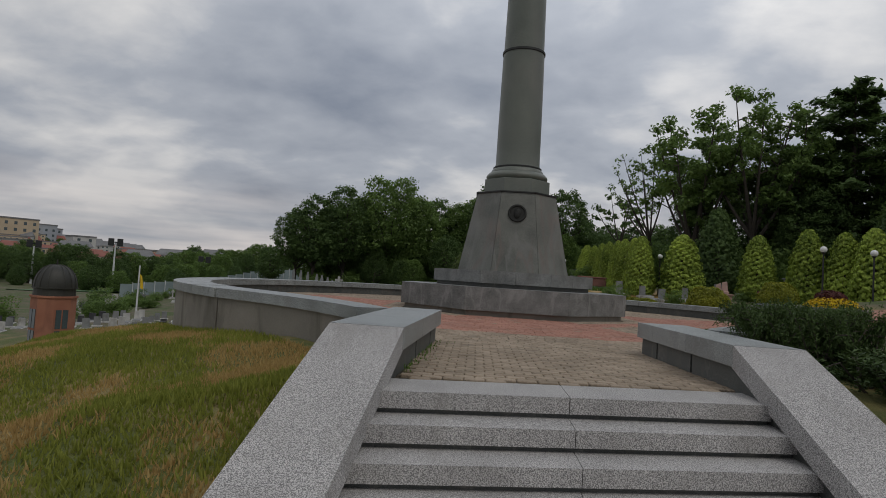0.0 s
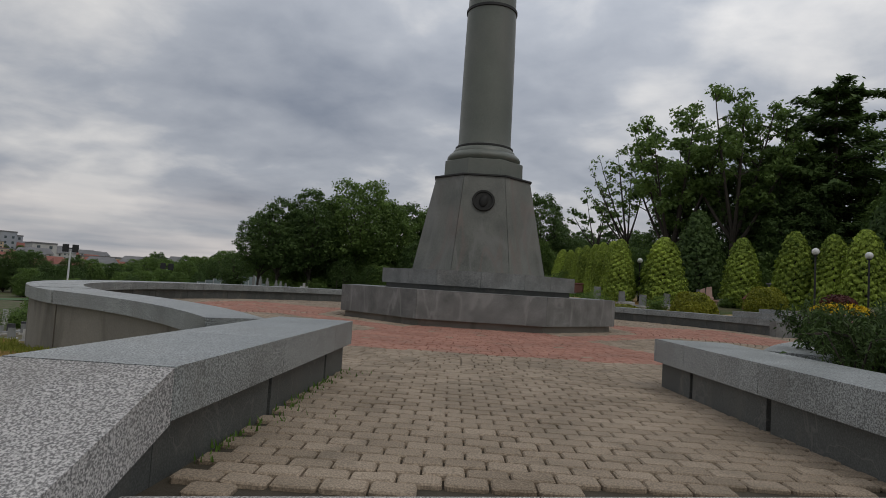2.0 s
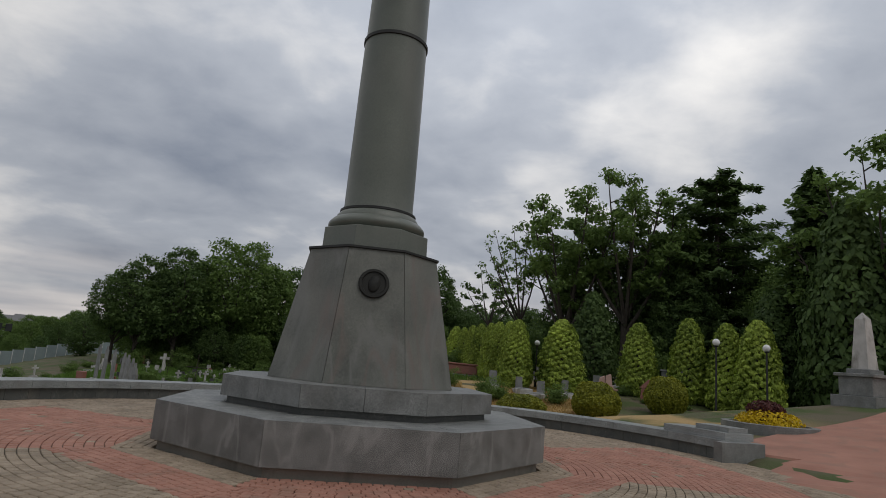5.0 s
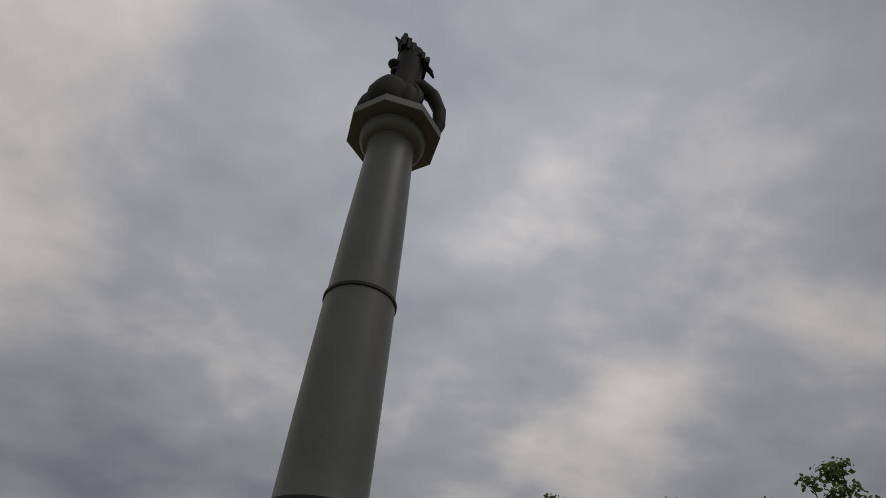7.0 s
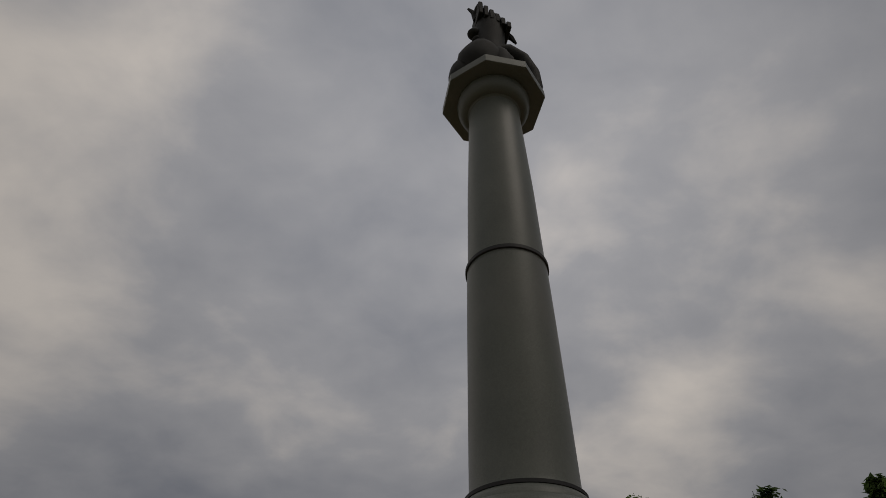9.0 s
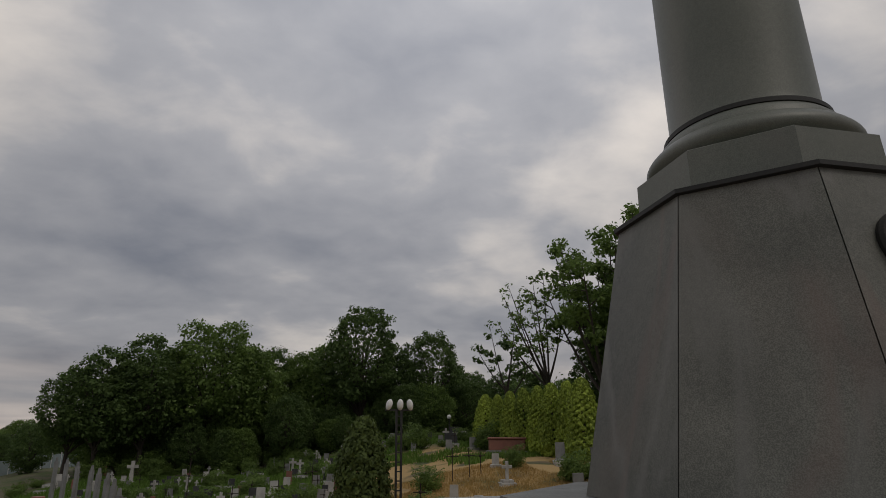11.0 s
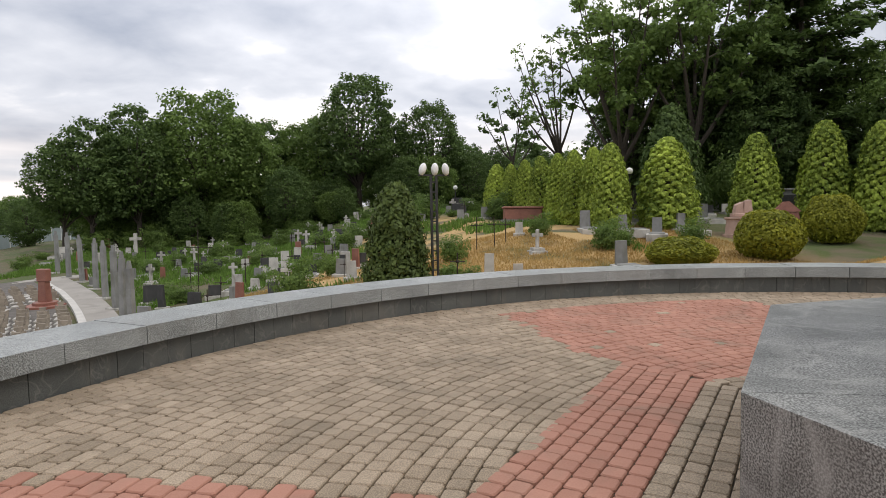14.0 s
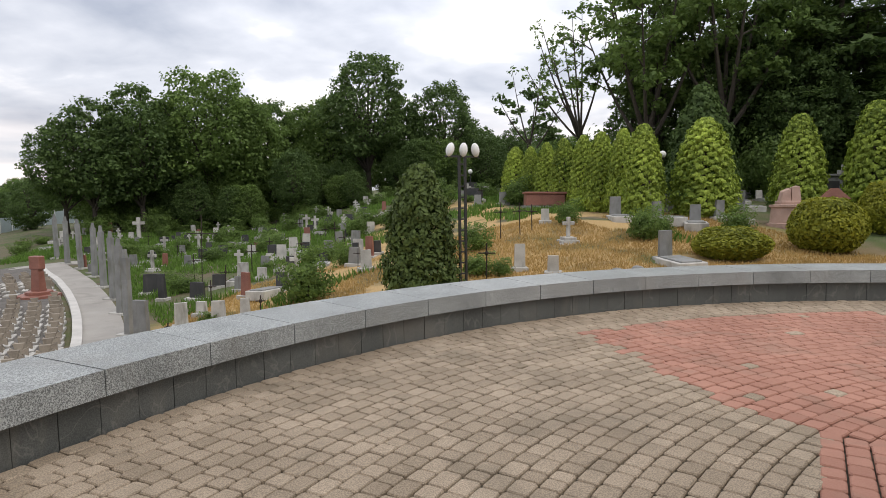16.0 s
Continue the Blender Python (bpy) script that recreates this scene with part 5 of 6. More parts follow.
for k, x in enumerate((-0.38, 0.02, 0.38)):
    bm = bmesh.new()
    m = Matrix.Translation((x, -0.05, MH + 0.10)) @ Matrix.Rotation(radians(18 - 14 * k), 4, "Y") @ Matrix.Diagonal((0.11, 0.12, 0.19, 1))
    bmesh.ops.create_uvsphere(bm, u_segments=16, v_segments=12, radius=1.0, matrix=m)
    part("lamp_head", bm, GLOBE, mast, "white oval lamp head", True)
place(mast, -0.55, 17.0, 12, 1.0, "black lattice lamp mast with three white oval heads", "lamp mast")

# ---- shrubs ----
yb = ball_shrub("ball_shrub", 2.0, 1.55, 0.055, 9000, BOXWOOD, 71)
place(yb, 12.3, 17.8, 0, 1.2, "clipped yellow-green ball shrub behind the parapet", "shrub", "ball shrubs")
yb.matrix_basis = yb.matrix_basis @ Matrix.Diagonal((1.0, 1.0, 0.98, 1))
for x, y, sc, sq_ in ((17.0, 19.5, 1.15, 1.12), (8.5, 17.7, 1.2, 0.56), (23.6, 12.6, 0.5, 1.0)):
    again(yb, x, y, 40 * x, sc, "", 0, sq_)
wild = ball_shrub("wild_shrub", 1.4, 1.3, 0.05, 4200, LEAF, 73, 0.4, 0.75)
place(wild, -4.7, 21.2, 0, 1.2, "loose green shrub growing between graves", "shrub", "wild shrubs")
wr = random.Random(5)
for x, y, sc in ((1.0, 18.3, 0.45), (6.2, 24.9, 0.75), (7.5, 21.1, 0.9), (8.3, 21.4, 0.8), (11.4, 21.0, 0.85), (-9.9, 29.3, 0.95), (-7.7, 21.0, 0.45), (1.7, 23.3, 0.9), (-3.6, 29.5, 0.9), (-3.0, 27.0, 0.7), (0.4, 18.8, 0.75), (-6.3, 30.2, 0.6), (-10.9, 31.5, 0.8), (9.6, 19.2, 0.5)):
    again(wild, x, y, wr.uniform(0, 360), sc, "", 0, wr.uniform(0.6, 1.0))
for i in range(60):
    x, y = wr.uniform(-26, 10), wr.uniform(30, 64)
    if x < -8 - 0.45 * (y - 17) + 2.0 and y < 44:
        continue
    again(wild, x, y, wr.uniform(0, 360), wr.uniform(0.5, 1.3), "", 0, wr.uniform(0.5, 1.0))
for i in range(64):
    x = wr.uniform(-24, 26)
    if i % 2:
        # added shrubs stand in for the deep shade over the graves here
        again(wild, x, wr.uniform(61, 66), wr.uniform(0, 360), wr.uniform(0.9, 1.9), "shrub added in the dark shade below the trees", 0, wr.uniform(0.5, 1.1))
    else:
        again(wr.choice((oak, elm, ash)), x, wr.uniform(62, 69), wr.uniform(0, 360), wr.uniform(0.3, 0.5), "young dark green tree below taller ones", -0.9)
for i in range(30):
    again(wild, wr.uniform(19, 44), wr.uniform(32, 41), wr.uniform(0, 360), wr.uniform(1.4, 2.4), "tall shrub added in the dark shade below the trees", 0, wr.uniform(0.8, 1.4))

for i in range(34):
    again(wild, wr.uniform(12.5, 28), wr.uniform(41, 47), wr.uniform(0, 360), wr.uniform(1.8, 3.0), "tall shrub added in the dark shade below the trees", 0, wr.uniform(0.8, 1.3))
for i in range(11):
    x, y = wr.uniform(14.5, 24), wr.uniform(21, 30)
    again(wild, x, y, wr.uniform(0, 360), wr.uniform(0.35, 0.8), "", 0, wr.uniform(0.4, 0.9))

# weeds and grass blades
def blades(name, spots_, size, mat, label):
    n = len(spots_)
    p = np.array(spots_)
    a = rng.uniform(0, 6.283, n)
    s = size * rng.uniform(0.5, 1.4, n)
    lean_ = rng.normal(0, 0.35, (n, 2)) * s[:, None]
    w = 0.12 * s + 0.004
    dx, dy = np.cos(a) * w, np.sin(a) * w
    v = np.stack([p + np.stack([dx, dy, 0 * s - 0.01], 1), p + np.stack([-dx, -dy, 0 * s - 0.01], 1), p + np.stack([lean_[:, 0], lean_[:, 1], s], 1)], 1).reshape(-1, 3)
    me = bpy.data.meshes.new(name)
    me.vertices.add(3 * n)
    me.vertices.foreach_set("co", v.astype(np.float32).ravel())
    me.loops.add(3 * n)
    me.loops.foreach_set("vertex_index", np.arange(3 * n, dtype=np.int32))
    me.polygons.add(n)
    me.polygons.foreach_set("loop_start", np.arange(0, 3 * n, 3, dtype=np.int32))
    me.update(calc_edges=True)
    me.materials.append(mat)
    return tagged(new(name, me), label, "grass", kind="stuff")


DRY_BLADE = leaf_material("dry_grass", (0.30, 0.19, 0.06), (0.60, 0.43, 0.18), 0.35)
LAWN_BLADE = leaf_material("lawn_grass", (0.12, 0.15, 0.02), (0.36, 0.37, 0.075), 0.4)
br = random.Random(8)
green, dry = [], []
while len(green) + len(dry) < 120000:
    x, y = -2.0 - 8.8 * br.random() ** 1.3, br.uniform(-17.4, -2)
    if math.hypot(x, y) < R_OUT + 0.05 or (y > -9.9 and x + y > -12.35):
        continue
    k = noise.noise((x * 0.7, y * 0.7, 3.0)) + 0.35 * noise.noise((x * 3, y * 3, 1.0))
    (dry if k > 0.12 + br.uniform(-0.15, 0.15) else green).append((x, y, gz(x, y)))
blades("lawn_grass", green, 0.07, LAWN_BLADE, "short green lawn grass on the bank beside the stairs")
blades("dry_grass", dry, 0.06, DRY_BLADE, "patches of dry yellow grass on the bank")
straw_s, weed_s = [], []
while len(straw_s) < 80000:
    x, y = br.uniform(-11, 13), br.uniform(11, 27)
    if x - 0.55 * max(0, y - 20) > -10.8 and x > -8 - 0.45 * (y - 17) + 0.8 and noise.noise((x * 0.3, y * 0.3, 7)) > -0.22:
        straw_s.append((x, y, gz(x, y)))
blades("dry_straw", straw_s, 0.10, DRY_BLADE, "matted dry yellow straw between the graves")
while len(weed_s) < 65000:
    x, y = br.uniform(-24, 12), br.uniform(17, 62)
    if x < -8 - 0.45 * (y - 17) + 1.2 and y < 44:
        continue
    if noise.noise((x * 0.28, y * 0.28, 2)) + 0.012 * (y - 22) - 0.02 * x > (0.05 if y > 29 or x < -10.5 + 0.55 * max(0, y - 20) else 0.5):
        weed_s.append((x, y, gz(x, y)))
blades("weeds", weed_s, 0.26, WEED, "lush green weeds between the graves")

# juniper beside the stairs
jun = empty("juniper")
rng = np.random.default_rng(77)
jc, jo = [], []
bm = bmesh.new()
jr = random.Random(4)
for i in range(230):
    a = jr.uniform(-0.15, 2 * math.pi)
    ln = jr.uniform(0.35, 0.85)
    x0, y0 = jr.uniform(-0.9, 1.5), jr.uniform(-1.9, 1.7)
    p0 = Vector((x0, y0, 0.0))
    p1 = p0 + Vector((math.cos(a) * ln * 0.5, math.sin(a) * ln * 0.5, jr.uniform(0.3, 0.5)))
    p2 = p0 + Vector((math.cos(a) * ln, math.sin(a) * ln, jr.uniform(0.3, 0.62)))
    tube(bm, [p0, p1, p2], [0.02, 0.012, 0.004], 4)
    n = 210
    t = rng.uniform(0.15, 1.0, n)[:, None]
    q = np.array(p0) * (1 - t) ** 2 + np.array(p1) * 2 * t * (1 - t) + np.array(p2) * t * t
    jc.append(q + rng.normal(0, 0.055, (n, 3)))
    jo.append(np.tile((math.cos(a) * 0.2, math.sin(a) * 0.2, 1.0), (n, 1)))
part("stems", bm, BARK, jun)
cr = new("foliage", leaf_mesh("foliage", np.concatenate(jc), np.concatenate(jo), 0.042, JUNIPER, 0.5, 0.3))
cr.parent = jun
jun.matrix_basis = pose(3.6, -11.9, -0.05, 0, 0, 0) @ Matrix.Diagonal((0.85, 1.15, 0.72, 1))
tagged(jun, "spreading dark green juniper spilling over the stair wall", "shrub")
jun2 = copy_thing(jun, Matrix.Identity(4))
jun2.matrix_basis = pose(3.15, -9.95, 0.22, 0, 0, 160) @ Matrix.Diagonal((0.5, 0.42, 0.95, 1))
jun2["label"] = "dense dark juniper mound behind the stair wall"

# ---- east side: raised end block, flower bed, obelisk, path ----
endb = tagged(empty("parapet_end_block"), "stepped granite block at the end of the parapet", "wall", kind="structure")
part("block", bevelled(sweep_block(bmesh.new(), arc(10.2, 22.5, R_IN + 0.1, 6), arc(10.2, 22.5, R_OUT + 0.1, 6), TOP + 0.004, TOP + 0.16), 0.008), GRANITE_COPE, endb)
part("block", bevelled(sweep_block(bmesh.new(), arc(10.6, 17, R_IN + 0.25, 6), arc(10.6, 17, R_OUT, 6), TOP + 0.162, TOP + 0.27), 0.008), GRANITE_COPE, endb)
part("block", sweep_block(bmesh.new(), arc(8.2, 10.0, R_IN - 0.25, 3), arc(8.2, 10.0, R_OUT + 0.1, 3), -0.2, TOP - 0.01), GRANITE, endb)
strip("east_path", along(8.2, -2.6, 26.0, 5.5, 40), 4.6, 3.5, 0.05, PAVER_RED_J, "red paved path leading east from the plaza", "path", 0.3)
fb = tagged(empty("flower_bed"), "kerbed bed of yellow flowers round a purple shrub", "flower bed")
bm = bmesh.new()
lathe(bm, [(1.25, -0.3), (1.25, 0.16), (1.05, 0.17), (1.04, 0.1)], 28)
part("kerb", bm, GRANITE, fb)
rng = np.random.default_rng(91)
p, q = shell_points(2600, (0, 0, 0.2), (1.0, 0.85, 0.35), 0.2)
k = p[:, 2] > 0.12
o = new("flowers", leaf_mesh("flowers", p[k], q[k], 0.045, YELLOW))
o.parent = fb
p, q = shell_points(1600, (0.1, 0.15, 0.5), (0.55, 0.5, 0.3), 0.2)
o = new("purple_shrub", leaf_mesh("purple_shrub", p, q, 0.05, PURPLE))
o.parent = fb
fb.matrix_basis = pose(11.8, 4.9, gz(11.8, 4.9), 0, 0, 20)

ob_ = empty("obelisk")
for i, (s, z0, z1) in enumerate(((0.95, -0.4, 0.35), (0.72, 0.352, 1.15), (0.85, 1.152, 1.3), (0.5, 1.302, 1.5))):
    bm = bmesh.new()
    box(bm, -s, -s, z0, s, s, z1, 0.02)
    part("pedestal", bm, GRANITE, ob_)
bm = bmesh.new()
hexa(bm, [(-0.36, -0.36, 1.502), (0.36, -0.36, 1.502), (0.36, 0.36, 1.502), (-0.36, 0.36, 1.502)], [(-0.22, -0.22, 3.7), (0.22, -0.22, 3.7), (0.22, 0.22, 3.7), (-0.22, 0.22, 3.7)])
part("shaft", bm, STONE_PALE, ob_, "pale stone shaft")
bm = bmesh.new()
hexa(bm, [(-0.22, -0.22, 3.702), (0.22, -0.22, 3.702), (0.22, 0.22, 3.702), (-0.22, 0.22, 3.702)], [(-0.01, -0.01, 4.0), (0.01, -0.01, 4.0), (0.01, 0.01, 4.0), (-0.01, 0.01, 4.0)])
part("point", bm, STONE_PALE, ob_)
place(ob_, 18.6, 8.6, 15, 0.84, "pale stone obelisk on a stepped grey pedestal", "obelisk")

niche = empty("wall_tomb")
bm = bmesh.new()
box(bm, -1.6, 0, -0.3, 1.6, 0.5, 2.3, 0.03)
part("wall", bm, STONE_GREY, niche)
bm = bmesh.new()
box(bm, -0.55, -0.06, 0.2, 0.55, -0.004, 1.9, 0.02)
part("dark_panel", bm, STONE_DARK, niche)
bm = bmesh.new()
box(bm, -1.75, -0.1, 2.302, 1.75, 0.6, 2.5, 0.03)
part("cornice", bm, STONE_GREY, niche)
place(niche, 22.0, 27.0, -35, 0.6, "grey wall tomb with a dark recessed panel", "tomb")

# ---- west side: kiosk, flag, pitch, town ----
kiosk = empty("domed_kiosk")
bm = bmesh.new()
lathe(bm, [(1.05, -2.6), (1.05, 1.5), (1.12, 1.52), (1.12, 1.62)], 8)
part("wall", bm, BRICK_RED, kiosk)
bm = bmesh.new()
lathe(bm, [(1.0, 1.6), (0.98, 1.98), (1.08, 2.0), (1.08, 2.06)], 20)
part("drum", bm, COPPER, kiosk)
bm = bmesh.new()
lathe(bm, [(1.02 * math.cos(a * math.pi / 24) ** 0.8 if a < 12 else 0.03, 2.06 + 1.2 * math.sin(a * math.pi / 24)) for a in range(13)] + [(0.05, 3.3), (0.02, 3.55)], 20)
part("dome", bm, COPPER, kiosk, "dark metal dome", True)
for k in range(0, 8, 2):
    a = (k + 0.5) * math.pi / 4
    for s in (-1, 1):
        for z0, z1 in ((-1.35, -0.2), (-0.08, 0.9)):
            bm = bmesh.new()
            box(bm, -0.13, -0.03, z0, 0.13, 0.02, z1)
            w = part("window", bm, GLASS, kiosk, "narrow dark window")
            w.matrix_basis = Matrix.Rotation(a, 4, "Z") @ Matrix.Translation((0.975, s * 0.17, 0)) @ Matrix.Rotation(math.pi / 2, 4, "Z")
for k in range(16):
    a = k * math.pi / 8
    rib = [(1.03 * math.cos(t * math.pi / 24) ** 0.8 * math.cos(a), 1.03 * math.cos(t * math.pi / 24) ** 0.8 * math.sin(a), 2.06 + 1.21 * math.sin(t * math.pi / 24)) for t in range(12)]
    part("dome_rib", tube(bmesh.new(), rib, [0.022] * 12, 4), COPPER, kiosk)
kiosk.matrix_basis = pose(-16.75, 4.3, -1.88, 0, 0, 38) @ Matrix.Diagonal((0.7, 0.7, 0.7, 1))
tagged(kiosk, "red octagonal kiosk with a dark metal dome below the bank", "kiosk")

pole = empty("flagpole")
bm = bmesh.new()
lathe(bm, [(0.06, -0.3), (0.035, 3.2)], 8)
part("pole", bm, WHITE, pole)
bm = bmesh.new()
g_ = [[bm.verts.new((0.03 + 0.045 * i + 0.02 * j, 0.05 * math.sin(i * 1.3 + j * 0.8), 2.7 - 0.2 * j - 0.03 * i)) for i in range(5)] for j in range(5)]
for i in range(4):
    for j in range(4):
        bm.faces.new((g_[j][i], g_[j][i + 1], g_[j + 1][i + 1], g_[j + 1][i]))
fl_ = part("flag", bm, FLAG, pole, "limp yellow flag")
pole.matrix_basis = pose(-20.9, 17.1, gz(-20.9, 17.1), 0, 0, 0)
tagged(pole, "white flagpole with a limp yellow flag", "flagpole")

strip("sports_pitch", along(-62, 70, -46, 120, 20), 14, 14, 0.1, PITCH, "green sports pitch beyond the cemetery", "pitch", 0.3)
fen = tagged(empty("pitch_fence"), "pale panel fence along the sports pitch", "fence")
for i in range(26):
    x, y = -46 + i * 0.55, 58 + i * 1.7
    bm = bmesh.new()
    box(bm, -0.9, -0.03, 0, 0.9, 0.03, 1.7)
    o = part("panel", bm, FENCE, fen)
    o.matrix_basis = pose(x, y, gz(x, y), 0, 0, 72)
    bm = bmesh.new()
    box(bm, 0.91, -0.05, -0.3, 1.0, 0.05, 1.9)
    o = part("post", bm, WHITE, fen)
    o.matrix_basis = pose(x, y, gz(x, y), 0, 0, 72)

hr = random.Random(31)


def house(w, d, h, wall, roof_mat, pitched):
    g = empty("house")
    bm = bmesh.new()
    box(bm, -w / 2, -d / 2, -3, w / 2, d / 2, h)
    part("wall", bm, wall, g)
    bm = bmesh.new()
    if pitched:
        e = 0.6
        hexa(bm, [(-w / 2 - e, -d / 2 - e, h), (w / 2 + e, -d / 2 - e, h), (w / 2 + e, d / 2 + e, h), (-w / 2 - e, d / 2 + e, h)], [(-w / 2 + 1.5, -0.1, h + d * 0.4), (w / 2 - 1.5, -0.1, h + d * 0.4), (w / 2 - 1.5, 0.1, h + d * 0.4), (-w / 2 + 1.5, 0.1, h + d * 0.4)])
    else:
        box(bm, -w / 2 - 0.2, -d / 2 - 0.2, h, w / 2 + 0.2, d / 2 + 0.2, h + 0.6)
    part("roof", bm, roof_mat, g)
    n, fl = max(2, int(w / 3.2)), max(1, int(h / 3))
    for i in range(n):
        for j in range(fl):
            bm = bmesh.new()
            x = -w / 2 + (i + 0.5) * w / n
            box(bm, x - 0.6, -d / 2 - 0.05, j * 3 + 0.9, x + 0.6, -d / 2 + 0.1, j * 3 + 2.3)
            part("window", bm, GLASS, g)
    return g


specs = [(12, 9, 6, 0, True), (16, 10, 9, 1, True), (11, 9, 6, 2, True), (18, 10, 9, 2, False), (13, 9, 6, 1, True)]
protos = [house(w, d, h, HOUSE_WALLS[k], ROOF_RED if i % 2 == 0 else ROOF_GREY, pt) for i, (w, d, h, k, pt) in enumerate(specs)]
used = set()
for i in range(110):
    az = radians(hr.uniform(24, 44))
    r = hr.uniform(215, 500)
    x, y = -r * math.sin(az), r * math.cos(az)
    k = hr.randrange(5)
    if k in used:
        c = copy_thing(protos[k], Matrix.Identity(4))
    else:
        c = protos[k]
        used.add(k)
    tagged(c, "distant plastered town house on the hillside", "house", "town")
    c.matrix_basis = pose(x, y, gz(x, y), 0, 0, math.degrees(az) + hr.uniform(-35, 35)) @ Matrix.Diagonal((0.6, 0.6, 0.6, 1))
for az, r, w, h, k in ((41.4, 327, 22, 12.5, 2), (38.5, 417, 11, 10.5, 3), (37.8, 425, 7, 9, 3), (40.2, 300, 20, 4.5, 1), (36.4, 300, 9, 9, 1), (31.5, 360, 24, 5, 2)):
    a = radians(az)
    c = house(w, 12, h, HOUSE_WALLS[k], ROOF_GREY, False)
    c.name = "apartment_block"
    c.matrix_basis = pose(-r * math.sin(a), r * math.cos(a), gz(-r * math.sin(a), r * math.cos(a)), 0, 0, az + 12)
    tagged(c, "distant multi-storey apartment block above the trees", "building", "town")
for i in range(70):
    az = radians(hr.uniform(23, 47))
    r = hr.uniform(150, 500) if i > 26 else hr.uniform(120, 175)
    x, y = -r * math.sin(az), r * math.cos(az)
    again(hr.choice((oak, elm, ash)), x, y, hr.uniform(0, 360), hr.uniform(0.28, 0.46), "distant tree among the houses of the town", -1.6)
for i in range(26):
    x, y = hr.uniform(-75, -34), hr.uniform(78, 120)
    again(hr.choice((oak, elm, ash)), x, y, hr.uniform(0, 360), hr.uniform(0.3, 0.5), "low tree beyond the sports pitch", -1.8)
for i in range(46):
    az = radians(22.5 + 24 * i / 45 + hr.uniform(-0.4, 0.4))
    r = hr.uniform(128, 158)
    again(hr.choice((oak, elm, ash)), -r * math.sin(az), r * math.cos(az), hr.uniform(0, 360), hr.uniform(0.48, 0.66), "dark tree in the belt beyond the sports pitch", -1.5)
for x, y, top in ((-69.6, 92.9, 3.4), (-88.0, 96.0, 2.2), (-60.0, 110.0, 1.2)):
    mast_ = empty("floodlight_mast")
    hgt = top - gz(x, y)
    part("pole", lathe(bmesh.new(), [(0.22, -0.5), (0.12, hgt - 0.5)], 8), WHITE, mast_)
    for k in (-1, 1):
        part("lamp_box", box(bmesh.new(), k * 0.75 - 0.5, -0.2, hgt - 0.7, k * 0.75 + 0.5, 0.2, hgt + 0.7, 0.05), BLACK_IRON, mast_)
    part("crossarm", box(bmesh.new(), -1.3, -0.09, hgt - 0.1, 1.3, 0.09, hgt + 0.1), BLACK_IRON, mast_)
    place(mast_, x, y, 30, 1.0, "tall floodlight mast beside the sports pitch", "floodlight mast", "floodlight masts")
for x, y, sc in ((-27.5, 20.5, 1.0), (-26.3, 21.3, 0.9), (-25.1, 22.2, 1.05)):
    again(wild, x, y, 30 * x, sc, "round dark bush in a row below the bank", 0, 0.85)
for i in range(5):
    for j in range(14):
        c = copy_thing(kinds[(0, 1, 0, 4)[(i + j) % 4]], Matrix.Identity(4))
        put(c, -30.5 + j * 1.05 + 0.5 * i + hr.uniform(-0.15, 0.15), 7.0 + 0.42 * j + i * 2.1 + hr.uniform(-0.2, 0.2), 25, hr.uniform(0.5, 0.7))
for i in range(46):
    x, y = hr.uniform(-44, -24), hr.uniform(18, 58)
    if i % 2:
        c = copy_thing(kinds[hr.choice((0, 1, 2, 4))], Matrix.Identity(4))
        put(c, x, y, hr.uniform(-40, 10), hr.uniform(0.8, 1.2))
    else:
        again(wild, x, y, hr.uniform(0, 360), hr.uniform(0.6, 1.5), "", 0, hr.uniform(0.5, 1.0))
tufts = []
for i in range(170):
    y = br.uniform(-12.0, -9.2)
    k = max(0.0, noise.noise((y * 2.3, 0, 5)))
    tufts.append((flank_x(-1, y) - 0.05 + abs(br.gauss(0, 0.05 + 0.18 * k)), y, 0.0))
blades("joint_weeds", tufts, 0.03, WEED, "small green weeds in the joints beside the wall")

# ---- paving ----
T8 = math.pi / 4


def oct_ap(x, y):
    """Apothem of the octagon through a point, and the number of the side."""
    k = round(math.atan2(y, x) / T8)
    return x * math.cos(k * T8) + y * math.sin(k * T8), k % 8


def band_limit(k):
    return 4.2 if k % 2 else 3.4


quads = {"grey": [], "red": []}
near = {"grey": [], "red": []}
pr = random.Random(2)


def lay(colour, cx, cy, ang, length, depth, z=0.0):
    if pr.random() < 0.012:
        colour = "grey" if colour == "red" else colour
    item = (cx, cy, ang + pr.uniform(-0.012, 0.012), length - pr.uniform(0.007, 0.012), depth - pr.uniform(0.007, 0.012), z + pr.uniform(-0.003, 0.003))
    if (cx + 4.4) ** 2 + (cy - 4.6) ** 2 < 1.3 ** 2:
        near[colour].append(item)
    else:
        quads[colour].append(item)


# straight courses round the monument
ROW = 0.128
for k in range(8):
    a = k * T8
    ap = 2.96
    n = 0
    while ap < band_limit(k) - 0.03:
        half = (ap + ROW / 2) * math.tan(math.pi / 8)
        u = -half
        while u < half - 0.04:
            ln = min(0.142, half - u)
            x, y = ap + ROW / 2, u + ln / 2
            colour = "red" if (ap > 3.38 or k == 6) else "grey"
            lay(colour, x * math.cos(a) - y * math.sin(a), x * math.sin(a) + y * math.cos(a), a + math.pi / 2, ln, ROW, 0.003)
            u += 0.142
        ap += ROW
        n += 1
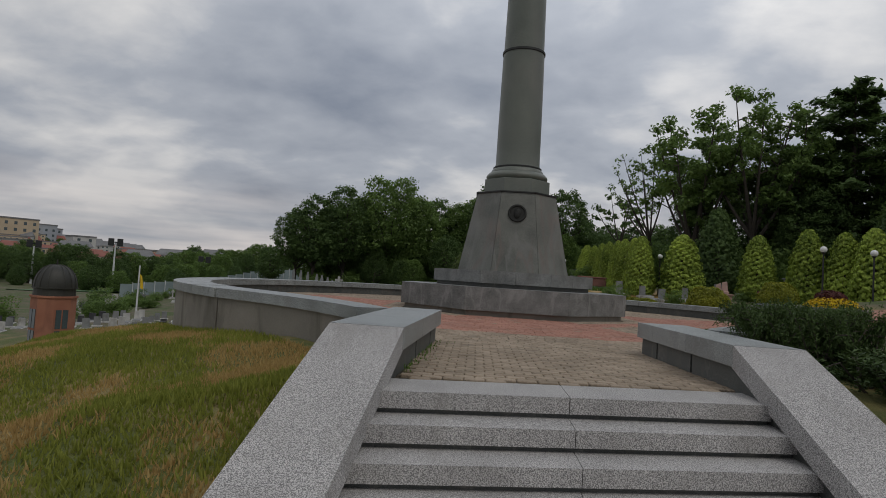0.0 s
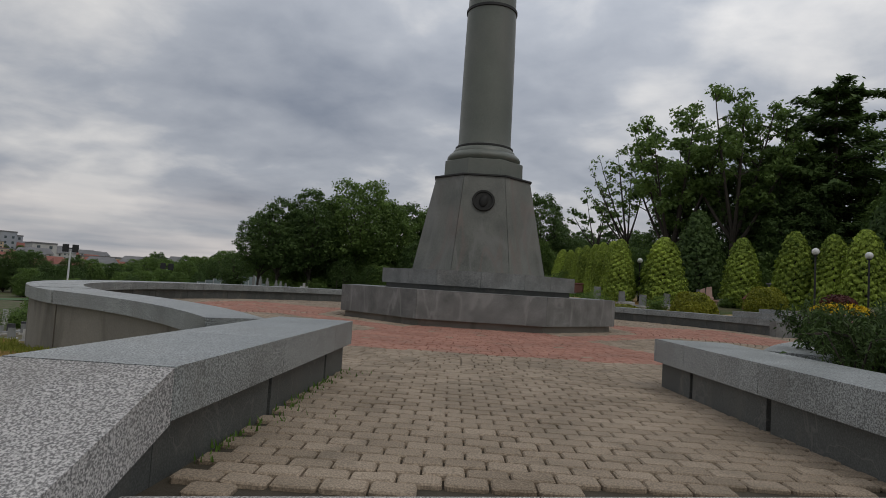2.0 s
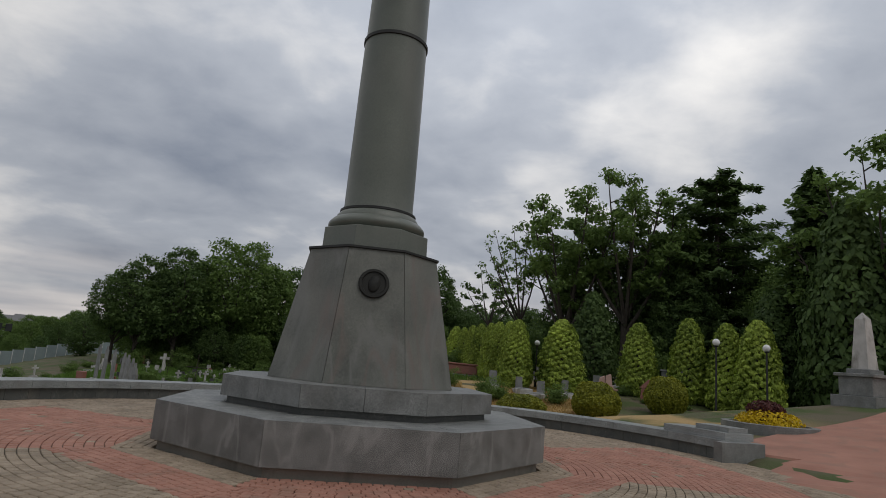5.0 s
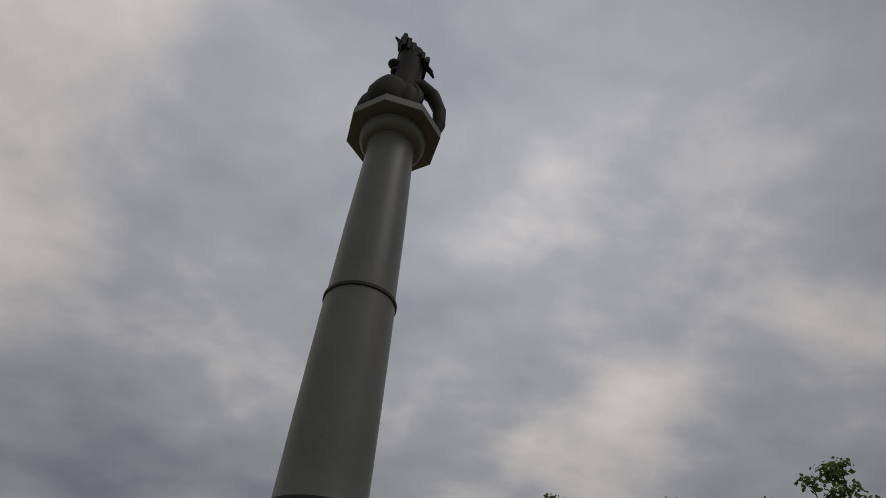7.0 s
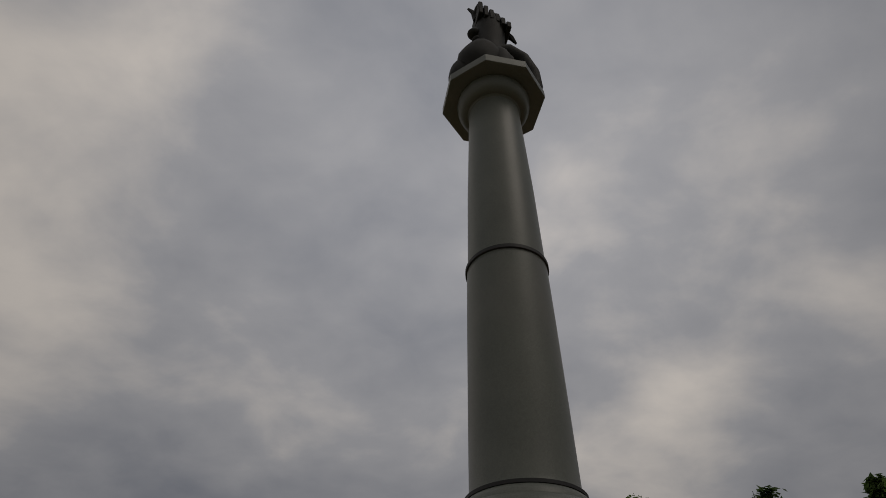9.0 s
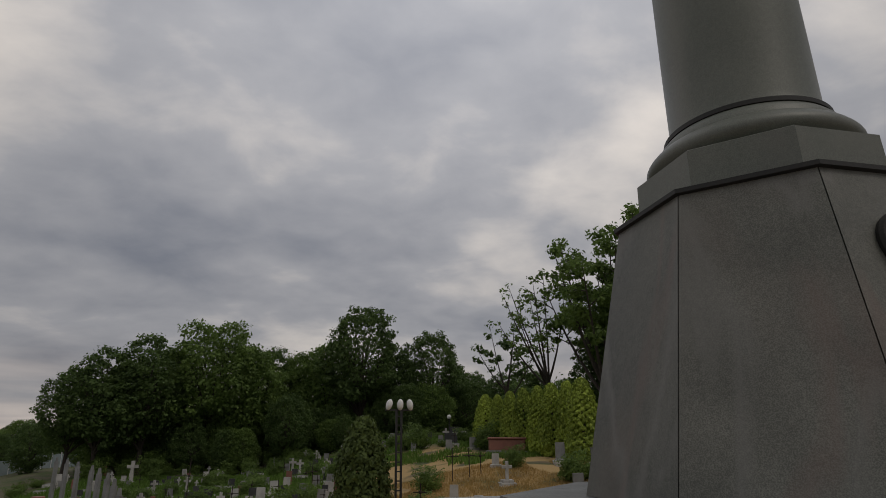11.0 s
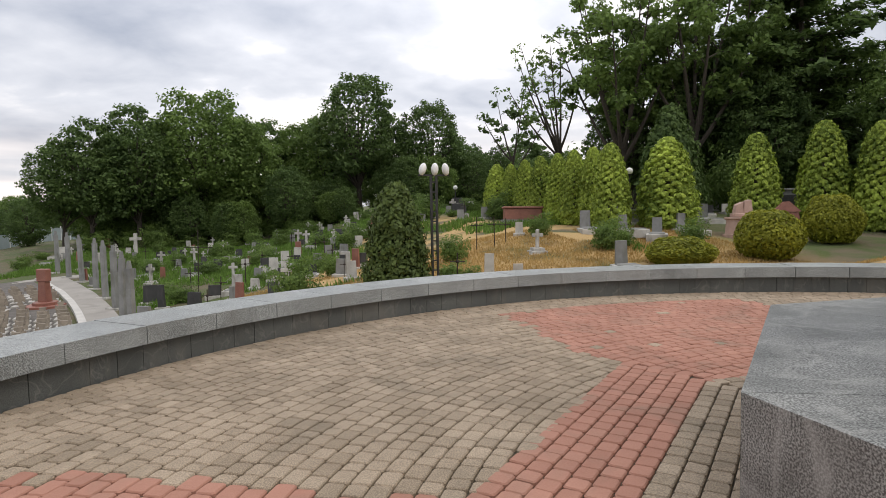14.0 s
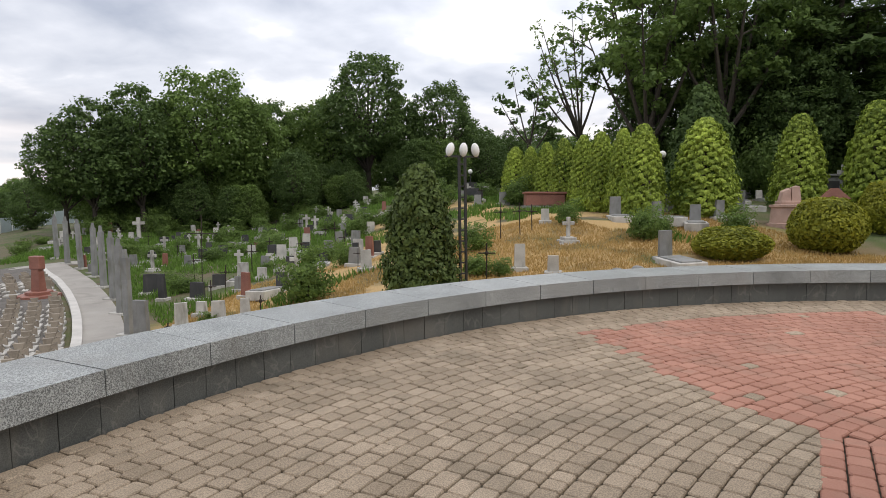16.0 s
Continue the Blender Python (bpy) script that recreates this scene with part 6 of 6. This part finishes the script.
# round courses
r = 3.42
n = 0
while r < 9.7:
    rm_ = r + ROW / 2
    a_run = pr.uniform(0, 0.05)
    a_end = a_run + 2 * math.pi
    while a_run < a_end - 0.1 / rm_:
        ln = min(pr.choice((0.115, 0.135, 0.155, 0.175, 0.18)), (a_end - a_run) * rm_)
        a = a_run + ln / 2 / rm_
        a_run += ln / rm_
        x, y = (r + ROW / 2) * math.cos(a), (r + ROW / 2) * math.sin(a)
        ap, k = oct_ap(x, y)
        if ap < band_limit(k) - 0.01:
            continue
        east = -50 < math.degrees(math.atan2(y, x)) < 9
        if r > R_IN - 0.03 and not (r < 8.35 and east):
            if y > -6.2 or y < -9.05 or abs(x) > 2.3 + (y + 9.6) * 0.97:
                continue
        across = abs(-x * math.sin(k * T8) + y * math.cos(k * T8))
        deg = math.degrees(math.atan2(y, x))
        west = r < 6.95 and (deg > 153.5 or deg < -157.5)
        red = west or (r < 7.35 and (k == 2 and across < 1.95 or k in (0, 6) and ap < 7.25))
        lay("red" if red else "grey", x, y, a + math.pi / 2, ln, ROW)
    r += ROW
    n += 1
# straight courses of the walk from the stairs
y = -12.46
n = 0
while y < -9.0:
    x = -1.62 + (0.095 if n % 2 else 0.0)
    while x < 1.5:
        if y + 0.063 > -12.14 + SKEW * (x + 0.095 - XJ) + 0.08:
            lay("grey", x + 0.095, y + 0.063, 0.0, 0.19, 0.126)
        x += 0.19
    y += 0.126
    n += 1


def paver_field(name, items, mat, parent):
    it = np.array(items)
    n = len(it)
    cx, cy, a, ln, dp, z = it.T
    c, s = np.cos(a), np.sin(a)
    rr = np.random.default_rng(3)
    tx, ty = rr.normal(0, 0.0009, n), rr.normal(0, 0.0009, n)
    levels = []
    cut = 0.013
    for inset, h in ((0.0, -0.03), (0.0, -0.008), (0.007, 0.0)):
        for sx, sy, long_ in ((-1, -1, 0), (-1, -1, 1), (1, -1, 1), (1, -1, 0), (1, 1, 0), (1, 1, 1), (-1, 1, 1), (-1, 1, 0)):
            u = sx * (ln / 2 - inset - (cut if long_ else 0))
            v = sy * (dp / 2 - inset - (0 if long_ else cut))
            tilt_ = sx * tx + sy * ty
            levels.append(np.stack([cx + u * c - v * s, cy + u * s + v * c, z + h + tilt_], 1))
    verts = np.stack(levels, 1).reshape(-1, 3)
    top = np.array([16, 17, 18, 19, 20, 21, 22, 23])
    side_q = np.array([(l + i, l + (i + 1) % 8, l + 8 + (i + 1) % 8, l + 8 + i) for l in (0, 8) for i in range(8)]).reshape(-1)
    one = np.concatenate([top, side_q])
    starts = np.concatenate([[0], 8 + 4 * np.arange(16)])
    faces = (one[None] + 24 * np.arange(n)[:, None]).reshape(-1)
    loop_starts = (starts[None] + len(one) * np.arange(n)[:, None]).reshape(-1)
    me = bpy.data.meshes.new(name)
    me.vertices.add(len(verts))
    me.vertices.foreach_set("co", verts.astype(np.float32).ravel())
    me.loops.add(len(faces))
    me.loops.foreach_set("vertex_index", faces.astype(np.int32))
    me.polygons.add(len(loop_starts))
    me.polygons.foreach_set("loop_start", loop_starts.astype(np.int32))
    me.update(calc_edges=True)
    me.shade_flat()
    me.materials.append(mat)
    ob = new(name, me)
    ob.parent = parent
    tagged(ob, kind="stuff")
    return ob


paver_field("grey_pavers", quads["grey"], PAVER_GREY_J, plaza_bed)["label"] = "worn grey-brown concrete pavers"
paver_field("red_pavers", quads["red"], PAVER_RED_J, plaza_bed)["label"] = "worn red concrete pavers"


def unit_paver(mat):
    me = bpy.data.meshes.new("paver")
    vs = []
    for e, h in ((0.5, -0.03), (0.5, -0.008), (0.46, 0.0)):
        for sx, sy, long_ in ((-1, -1, 0), (-1, -1, 1), (1, -1, 1), (1, -1, 0), (1, 1, 0), (1, 1, 1), (-1, 1, 1), (-1, 1, 0)):
            vs.append((sx * (e - (0.09 if long_ else 0)), sy * (e - (0 if long_ else 0.1)), h))
    fs = [tuple(range(16, 24))] + [(l + i, l + (i + 1) % 8, l + 8 + (i + 1) % 8, l + 8 + i) for l in (0, 8) for i in range(8)]
    me.from_pydata(vs, [], fs)
    me.shade_flat()
    me.materials.append(mat)
    return me


for colour, mat in (("grey", PAVER_GREY), ("red", PAVER_RED)):
    me = unit_paver(mat)
    for cx, cy, a, ln, dp, z in near[colour]:
        o = new("paver", me)
        o.parent = plaza_bed
        o.matrix_basis = pose(cx, cy, z, pr.uniform(-0.3, 0.3), pr.uniform(-0.3, 0.3), math.degrees(a)) @ Matrix.Diagonal((ln, dp, 1, 1))
